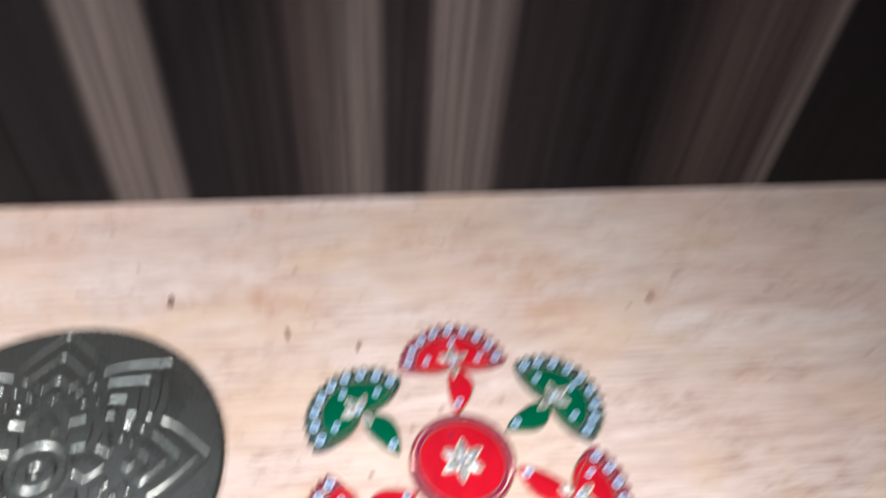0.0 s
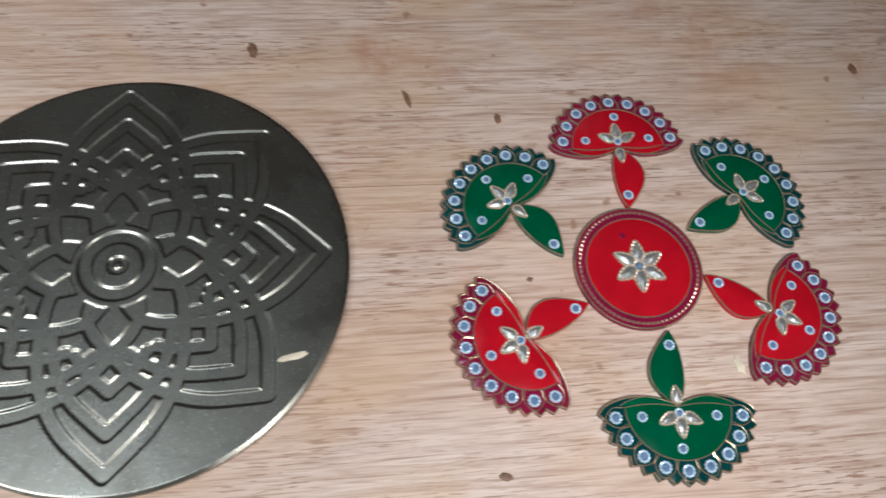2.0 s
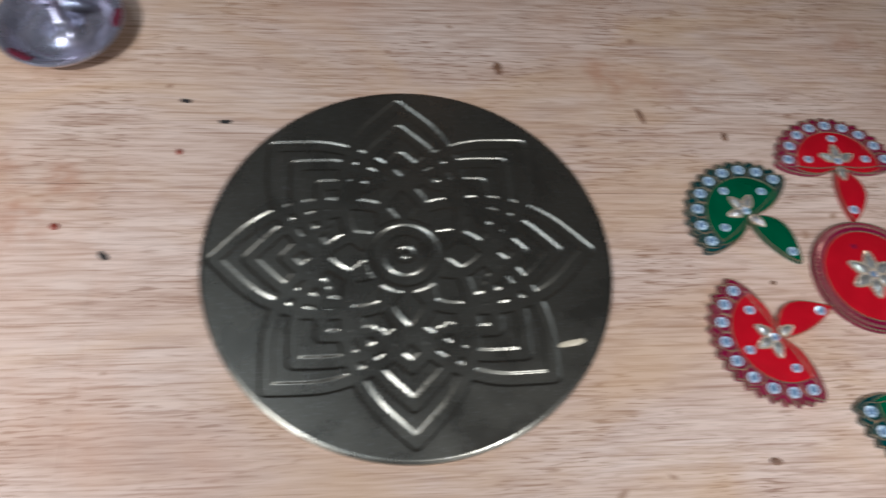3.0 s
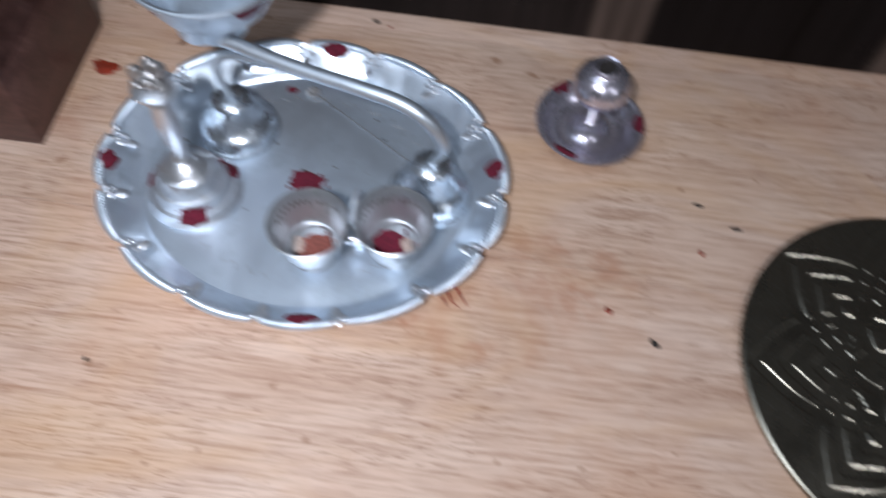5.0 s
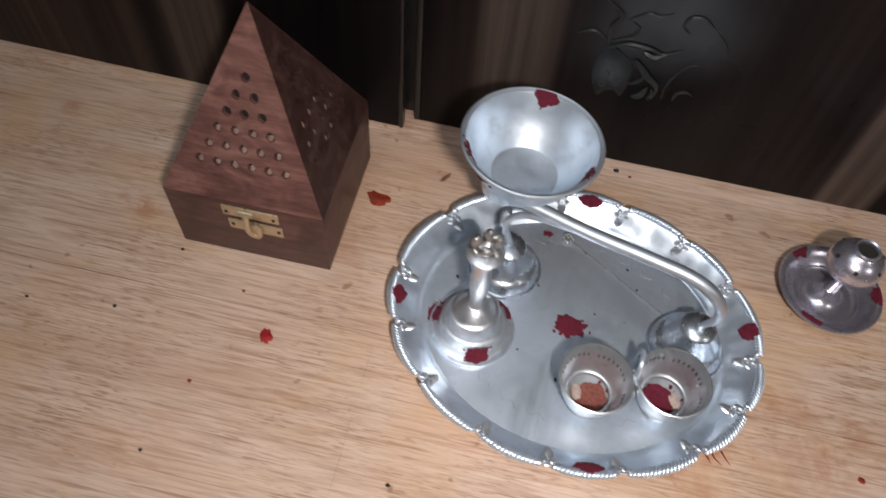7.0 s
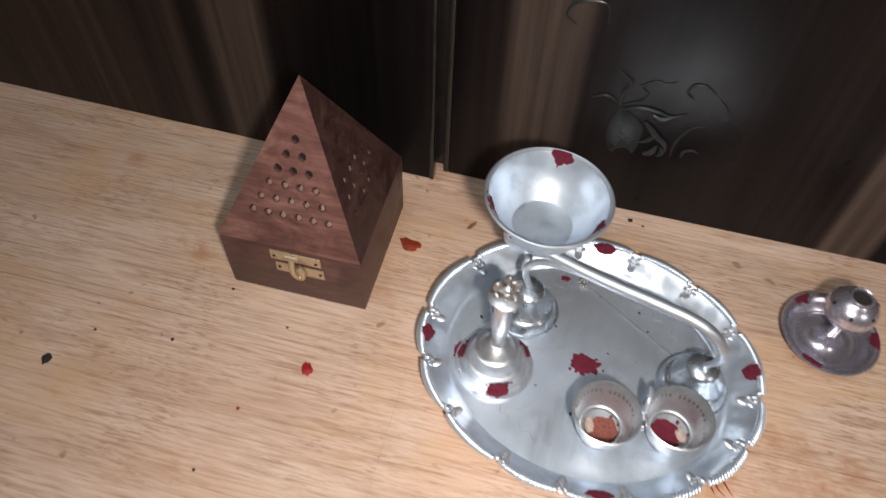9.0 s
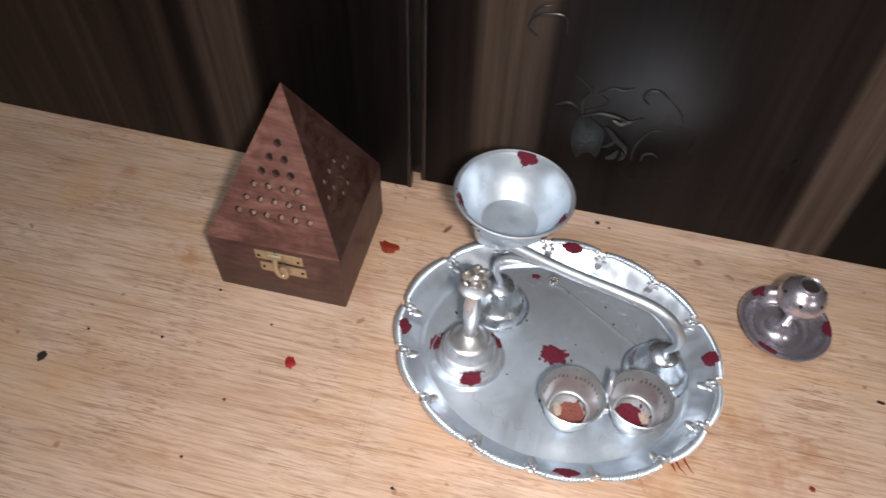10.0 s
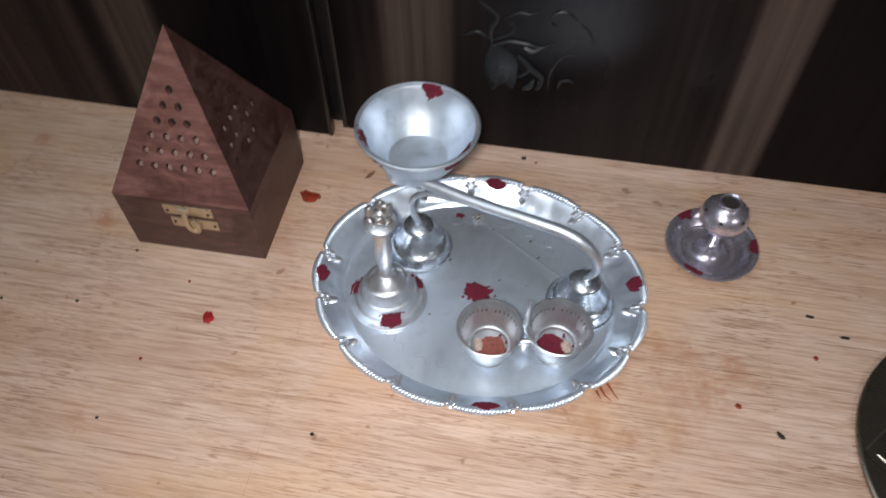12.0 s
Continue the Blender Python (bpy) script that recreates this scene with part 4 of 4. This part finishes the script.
    for side, az, h, seed, rx in ((inside, 85, 0.0990, 21, 0.0058), (outside, -38, 0.0950, 22, 0.0085), (outside, 222, 0.0950, 23, 0.0085),
                                  (inside, -24, 0.0965, 24, 0.0080), (inside, 206, 0.0965, 25, 0.0080)):
        mark = smear(side(radians(az), h), rx, 0.0050, seed, lift=0.0004, rough=0.4, extra=2)
        mark.transform(lean)
        part("red_mark", mark, KUMKUM, thing, "dark red vermilion mark")


incense_burner()


# ---- twin powder cups ----
def twin_cups():
    thing = empty("powder_cup_pair", pose(-0.0018, -0.0022, FLOOR_Z))
    tagged(thing, "pair of joined silver cups holding red and orange powder", "powder cups")
    for x, y, powder, name, seed in ((-0.5030, 0.3370, SANDAL, "orange powder", 31), (-0.4645, 0.3440, KUMKUM, "dark red powder", 32)):
        prof = [(0.0, 0.0), (0.0105, 0.0), (0.0112, 0.0012), (0.0100, 0.0024), (0.0098, 0.0034), (0.0122, 0.0052), (0.0150, 0.0130), (0.0170, 0.0220), (0.0180, 0.0272), (0.0190, 0.0280), (0.0192, 0.0290), (0.0184, 0.0294), (0.0176, 0.0284),
                (0.0164, 0.0220), (0.0142, 0.0130), (0.0122, 0.0085), (0.0116, 0.0080), (0.0110, 0.0068), (0.0086, 0.0064), (0.0, 0.0064)]
        cup = part("cup", lathe(prof, 56, (x, y, 0)), CUP_METAL, thing)
        side = 1 if powder is SANDAL else -1
        part("powder", smear(on_plane(x + side * 0.0016, y - 0.0012, 0.0066), 0.0092, 0.0082, seed, 0.5, 0.0022, 0.22, 3), powder, cup, name + " heaped in the cup")
        part("residue", smear(on_plane(x - side * 0.0062, y - 0.0012, 0.0068), 0.0028, 0.0050, seed + 7, 0.2, 0.0026, 0.35, 2), RESIDUE, cup, "pale dried residue")
        ledge = [(x + 0.0118 * math.cos(a), y + 0.0118 * math.sin(a), 0.0088) for a in (2 * math.pi * k / 40 for k in range(40))]
        part("inner_ring", tube(ledge, 0.0008, 8, True), SILVER_WORN, cup)
        bm = bmesh.new()
        for k in range(38):
            a = 2 * math.pi * k / 38
            if k % 19 in (0, 1, 10):
                continue
            z = 0.0205 + 0.0018 * abs(math.sin(2 * a))
            r = 0.0142 + (0.0164 - 0.0142) * (z - 0.0130) / 0.0090 - 0.0002
            bead(bm, (x + r * math.cos(a), y + r * math.sin(a), z), 0.0005, 4.6, 6, 4, a, 0.5)
        part("chased_band", bm, CHASING, cup, "dark chased band")
    part("bridge", tube([(-0.4875, 0.3400, 0.012), (-0.4800, 0.3412, 0.012)], 0.0022, 10), SILVER_WORN, thing)
    ring = [(-0.4825 + 0.0010 * math.cos(a), 0.3490 + 0.0068 * math.cos(a), 0.0265 + 0.0095 * math.sin(a)) for a in (2 * math.pi * k / 40 for k in range(40))]
    handle = part("ring_handle", tube(ring, 0.0015, 10, True), SILVER, thing)
    bm = bmesh.new()
    for a in range(40):
        q = 2 * math.pi * a / 40
        bead(bm, (-0.4825, 0.3490 + 0.0083 * math.cos(q), 0.0265 + 0.0110 * math.sin(q)), 0.0008, 1, 5, 4)
    part("beaded_edge", bm, SILVER_WORN, handle)
    part("handle_post", lathe([(0, 0.0), (0.0026, 0.0), (0.0022, 0.008), (0.0018, 0.018), (0, 0.018)], 14, (-0.4825, 0.3455, 0.0)), SILVER, thing)


twin_cups()


# ---- incense stick stand ----
def stick_stand():
    X, Y = -0.3735, 0.4318
    thing = empty("incense_stand", pose(X, Y, 0))
    tagged(thing, "tinted steel incense stick stand, saucer with pierced ball, on the table", "incense stand")
    prof = [(0.0, 0.0), (0.0165, 0.0), (0.0172, 0.0010), (0.0215, 0.0028), (0.0268, 0.0078), (0.0290, 0.0104), (0.0297, 0.0116), (0.0292, 0.0125), (0.0278, 0.0127), (0.0255, 0.0114), (0.0232, 0.0088), (0.0214, 0.0062), (0.0200, 0.0050), (0.0186, 0.0052), (0.0174, 0.0042), (0.0130, 0.0036), (0.0098, 0.0044), (0.0070, 0.0068), (0.0050, 0.0104), (0.0042, 0.0128), (0.0036, 0.0132), (0, 0.0132)]
    part("saucer", lathe(prof, 64), STEEL, thing)
    rod = bmesh.new()
    lathe([(0.0, 0.004), (0.0034, 0.004), (0.0030, 0.036), (0.0, 0.036)], 16, (0, 0, 0), rod)
    for k in range(12):
        z = 0.008 + 0.0019 * k
        ring = [(0.0034 * math.cos(a), 0.0034 * math.sin(a), z + 0.0019 * a / 6.283) for a in (2 * math.pi * i / 16 for i in range(17))]
        tube(ring, 0.0005, 5, False, rod)
    part("threaded_stem", rod, STEEL, thing)
    ball = [(0.0, 0.0268)] + [(0.0148 * math.sin(a), 0.0395 - 0.0124 * math.cos(a)) for a in (math.pi * k / 24 for k in range(2, 21))] + [(0.0068, 0.0508), (0.0070, 0.0526), (0.0064, 0.0534), (0.0054, 0.0528), (0.0050, 0.0490), (0.0, 0.0488)]
    b = part("pierced_ball", lathe(ball, 48), STEEL, thing)
    # dark plugs paint the shade inside the bore and the stick holes
    part("bore", lathe([(0.0049, 0.0492), (0.0049, 0.0518), (0, 0.0518)], 20), SOOT_BLACK, b, "dark plug painting the shade inside the bore")
    for k in range(6):
        a = 2 * math.pi * k / 6 - 1.9
        bm = lathe([(0.0, -0.0006), (0.0012, -0.0006), (0.0012, 0.0003), (0.0, 0.0003)], 12)
        d = Vector((math.cos(a) * 0.87, math.sin(a) * 0.87, 0.5))
        bm.transform(Matrix.Translation(Vector((0, 0, 0.0395)) + Vector((d.x * 0.0148, d.y * 0.0148, 0.5 * 0.0124))) @ d.to_track_quat("Z", "Y").to_matrix().to_4x4())
        part("hole_plug", bm, SOOT_BLACK, b, "small dark plug painting the shade of a hole")

    def rim(az):
        def place(u, v):
            a, r = az + u / 0.029, 0.0276 + min(0.0016, v * 0.7)
            z = 0.0126 - max(0, 0.0276 - r) * 0.75
            nrm = Vector((-math.cos(a) * 0.6, -math.sin(a) * 0.6, 0.8))
            return Vector((r * math.cos(a), r * math.sin(a), z)) + nrm * 0.0006, nrm
        return place
    for az, seed in ((128, 41), (-118, 42), (2, 43)):
        part("red_mark", smear(rim(radians(az)), 0.0062, 0.0048, seed, lift=0.0004, extra=2), KUMKUM, thing, "dark red vermilion mark")


stick_stand()


# ---- pyramid incense box ----
def pyramid_box():
    S, RIM, APEX = 0.0890, 0.0500, 0.1485
    X, Y = -0.7032, 0.4245
    thing = empty("incense_box", pose(X, Y, 0))
    tagged(thing, "carved rosewood pyramid incense box with drilled holes and brass latch", "incense box")
    h = S / 2
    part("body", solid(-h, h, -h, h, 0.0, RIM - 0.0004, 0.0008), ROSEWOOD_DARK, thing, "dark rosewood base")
    slope = math.hypot(h, APEX - RIM)
    lid = bmesh.new()
    core = bmesh.new()
    rows = [(1, 0.66), (2, 0.57), (3, 0.48), (4, 0.39), (5, 0.30), (6, 0.21)]
    holes = []
    for n, f in rows:
        half = 0.0046 * (n - 1)
        for i in range(n):
            u = 0 if n == 1 else -half + 2 * half * i / (n - 1)
            holes.append((u, f * slope, n))
    for side in range(4):
        face = bmesh.new()
        outer = [(-h, 0), (h, 0), (0, slope)]
        loops = [outer] + [[(u + (0.0024 + 0.0005 * noise.noise((u * 900, v * 900, a))) * math.cos(a), v + (0.0027 + 0.0006 * noise.noise((v * 900, u * 900, a))) * math.sin(a)) for a in (2 * math.pi * k / 10 for k in range(10))] for u, v, _ in holes]
        edges = []
        hole_verts = []
        for loop in loops:
            vs = [face.verts.new((u, v, 0)) for u, v in loop]
            edges += [face.edges.new((vs[i], vs[(i + 1) % len(vs)])) for i in range(len(vs))]
            hole_verts.append(vs)
        bmesh.ops.triangle_fill(face, use_beauty=True, use_dissolve=False, edges=edges)
        for vs in hole_verts[1:]:
            inner = [face.verts.new((v.co.x * 0.998, v.co.y, -0.0045)) for v in vs]
            for i in range(len(vs)):
                face.faces.new((vs[i], vs[(i + 1) % len(vs)], inner[(i + 1) % len(vs)], inner[i]))
        tilt = math.atan2(APEX - RIM, h)
        face.transform(Matrix.Rotation(math.pi / 2 * side, 4, "Z") @ Matrix.Translation((0, -h, RIM)) @ Matrix.Rotation(tilt, 4, "X"))
        # left and right faces take the darkest of the rosewood tones
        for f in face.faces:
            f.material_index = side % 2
        me = bpy.data.meshes.new("tmp")
        face.to_mesh(me)
        face.free()
        lid.from_mesh(me)
        bpy.data.meshes.remove(me)
    bmesh.ops.remove_doubles(lid, verts=lid.verts, dist=0.00005)
    lean = Matrix.Translation((0, 0, RIM)) @ Matrix(((1, 0, 0.0045 / (APEX - RIM), 0), (0, 1, -0.002 / (APEX - RIM), 0), (0, 0, 1, 0), (0, 0, 0, 1))) @ Matrix.Translation((0, 0, -RIM))
    lid.transform(lean)
    lid_ob = part("lid", lid, (ROSEWOOD, ROSEWOOD_SIDE), thing, "pyramid lid pierced by rows of round holes", smooth=False)
    # solid near-black core inside the lid, painting the shade behind the holes
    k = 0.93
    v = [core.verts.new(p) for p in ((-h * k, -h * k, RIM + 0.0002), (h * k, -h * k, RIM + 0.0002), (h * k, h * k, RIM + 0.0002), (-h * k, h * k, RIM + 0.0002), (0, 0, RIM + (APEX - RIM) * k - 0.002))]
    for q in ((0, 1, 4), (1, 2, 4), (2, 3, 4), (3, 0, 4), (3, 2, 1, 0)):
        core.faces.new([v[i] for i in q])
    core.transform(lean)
    part("dark_core", core, INSIDE, lid_ob, "near-black core painting the shade of the hollow", smooth=False)
    # bright lower lips of the holes in the lower rows, where the bit broke the surface
    tilt = math.atan2(APEX - RIM, h)
    for side in range(4):
        m = Matrix.Rotation(math.pi / 2 * side, 4, "Z") @ Matrix.Translation((0, -h, RIM)) @ Matrix.Rotation(tilt, 4, "X")
        for u, w, n in holes:
            # on the side faces the pale lips also paint in white glints
            if n < 4 or (side % 2 and noise.noise((u * 700, w * 700, side)) < -0.1):
                continue
            bm = slab([(u + x, w - 0.0008 + y) for x, y in blob_outline(0.0014, 0.0018, u * 900 + n, 0.45, 12)], -0.0044, -0.0012, 0.0006)
            bm.transform(lean @ m)
            part("chip_glint", bm, CHIP_GLINT, lid_ob, smooth=False)
    # brass latch
    y0 = -h
    latch = part("latch", box(bmesh.new(), -0.0125, 0.0195, y0 - 0.0012, y0 - 0.0001, 0.0385, 0.0465, 0.0004), BRASS, thing, "small brass toggle latch")
    part("lower_plate", solid(-0.0105, 0.0205, y0 - 0.0012, y0 - 0.0001, 0.0265, 0.0348, 0.0004), BRASS, latch)
    part("toggle", tube(smooth_path([(0.0015, y0 - 0.002, 0.0440), (0.0018, y0 - 0.0040, 0.0385), (0.0022, y0 - 0.0042, 0.0320), (0.0040, y0 - 0.0034, 0.0275), (0.0070, y0 - 0.0030, 0.0270), (0.0078, y0 - 0.0032, 0.0330), (0.0055, y0 - 0.0032, 0.0375)], 6), 0.0019, 10), BRASS, latch)
    part("knuckle", tube([(-0.003, y0 - 0.002, 0.0440), (0.006, y0 - 0.002, 0.0440)], 0.0018, 12), BRASS, latch)
    part("catch", lathe([(0, 0), (0.0042, 0), (0.0040, 0.0016), (0.0025, 0.0024), (0, 0.0026)], 20), BRASS, latch).matrix_local = Matrix.Translation((0.0035, y0 - 0.0008, 0.0300)) @ Matrix.Rotation(math.pi / 2, 4, "X")
    for x, z in ((-0.010, 0.0418), (0.0165, 0.0418), (-0.008, 0.031), (0.0182, 0.031)):
        part("nail", lathe([(0, 0), (0.0011, 0), (0.0009, 0.0005), (0, 0.0007)], 10), SOOT_BLACK, latch).matrix_local = Matrix.Translation((x, y0 - 0.0012, z)) @ Matrix.Rotation(math.pi / 2, 4, "X")


pyramid_box()


# ---- crumbs, petals and splinters on the table ----
def flake(name, x, y, rx, ry, turn, material, label, category, seed, thick=0.0008, curl=0.0, group=""):
    bm = slab(blob_outline(rx, ry, seed, 0.35, 18), 0, thick, thick * 0.4)
    if curl:
        for v in bm.verts:
            v.co.z += curl * (v.co.x / rx) ** 2
    ob = link_mesh(name, bm, material)
    ob.matrix_world = pose(x, y, 0.0001, 0, 0, turn)
    return tagged(ob, label, category, group)


flake("dried_petal", -0.644, 0.437, 0.0075, 0.0048, -12, PETAL_DRY, "curled dark red dried flower petal on the table", "petal", 51, 0.0008, 0.0015)
flake("red_petal", -0.680, 0.331, 0.0034, 0.0046, 20, PETAL_RED, "small bright red petal scrap on the table", "petal", 52, 0.0007, 0.0008)
for x, y, rx, ry, a, s in ((-0.834, 0.298, 0.0026, 0.0034, 10, 1), (-0.767, 0.329, 0.0010, 0.0010, 0, 2), (-0.710, 0.297, 0.0011, 0.0009, 0, 3), (-0.816, 0.323, 0.001, 0.0008, 0, 4), (-0.746, 0.373, 0.0009, 0.0009, 0, 5),
                           (-0.702, 0.355, 0.0009, 0.0008, 0, 6), (-0.719, 0.257, 0.0010, 0.0008, 0, 7), (-0.501, 0.498, 0.0017, 0.0015, 0, 8), (-0.492, 0.495, 0.0009, 0.0008, 0, 9), (-0.608, 0.464, 0.0042, 0.0014, 55, 10),
                           (-0.313, 0.393, 0.0024, 0.0013, -10, 11), (-0.360, 0.325, 0.0021, 0.0014, -30, 12), (-0.338, 0.311, 0.0026, 0.0013, -50, 13), (-0.294, 0.381, 0.0028, 0.0010, 0, 14), (-0.313, 0.364, 0.0012, 0.0016, 0, 15),
                           (-0.595, 0.268, 0.0012, 0.001, 0, 16), (-0.162, 0.417, 0.0020, 0.0042, 8, 17), (-0.092, 0.388, 0.0012, 0.0050, 15, 18), (-0.051, 0.376, 0.0014, 0.0028, 0, 19), (-0.067, 0.218, 0.0024, 0.0016, -20, 20), (-0.047, 0.296, 0.0012, 0.001, 0, 21), (0.134, 0.401, 0.002, 0.003, 10, 22)):
    flake("crumb", x, y, rx, ry, a, SMUDGE if s > 16 or s == 10 else SOOT_BLACK if s % 3 else PETAL_DRY, "tiny dark brown crumb on the table", "crumb", s, 0.0007, group="crumbs on the table")
flake("wax_fleck", 0.034, 0.254, 0.0018, 0.0042, 20, WAX, "pale wax fleck on the table", "wax", 61)
for pts in ([(-0.434, 0.327), (-0.430, 0.321), (-0.427, 0.317)], [(-0.438, 0.324), (-0.435, 0.319), (-0.431, 0.316)], [(-0.440, 0.321), (-0.437, 0.316)]):
    ob = link_mesh("splinter", tube([(x, y, 0.0007) for x, y in pts], lambda t: 0.0007 * (1.1 - t), 6), PETAL_DRY)
    tagged(ob, "dark brown plant splinter beside the tray", "splinter", "splinters by the tray")
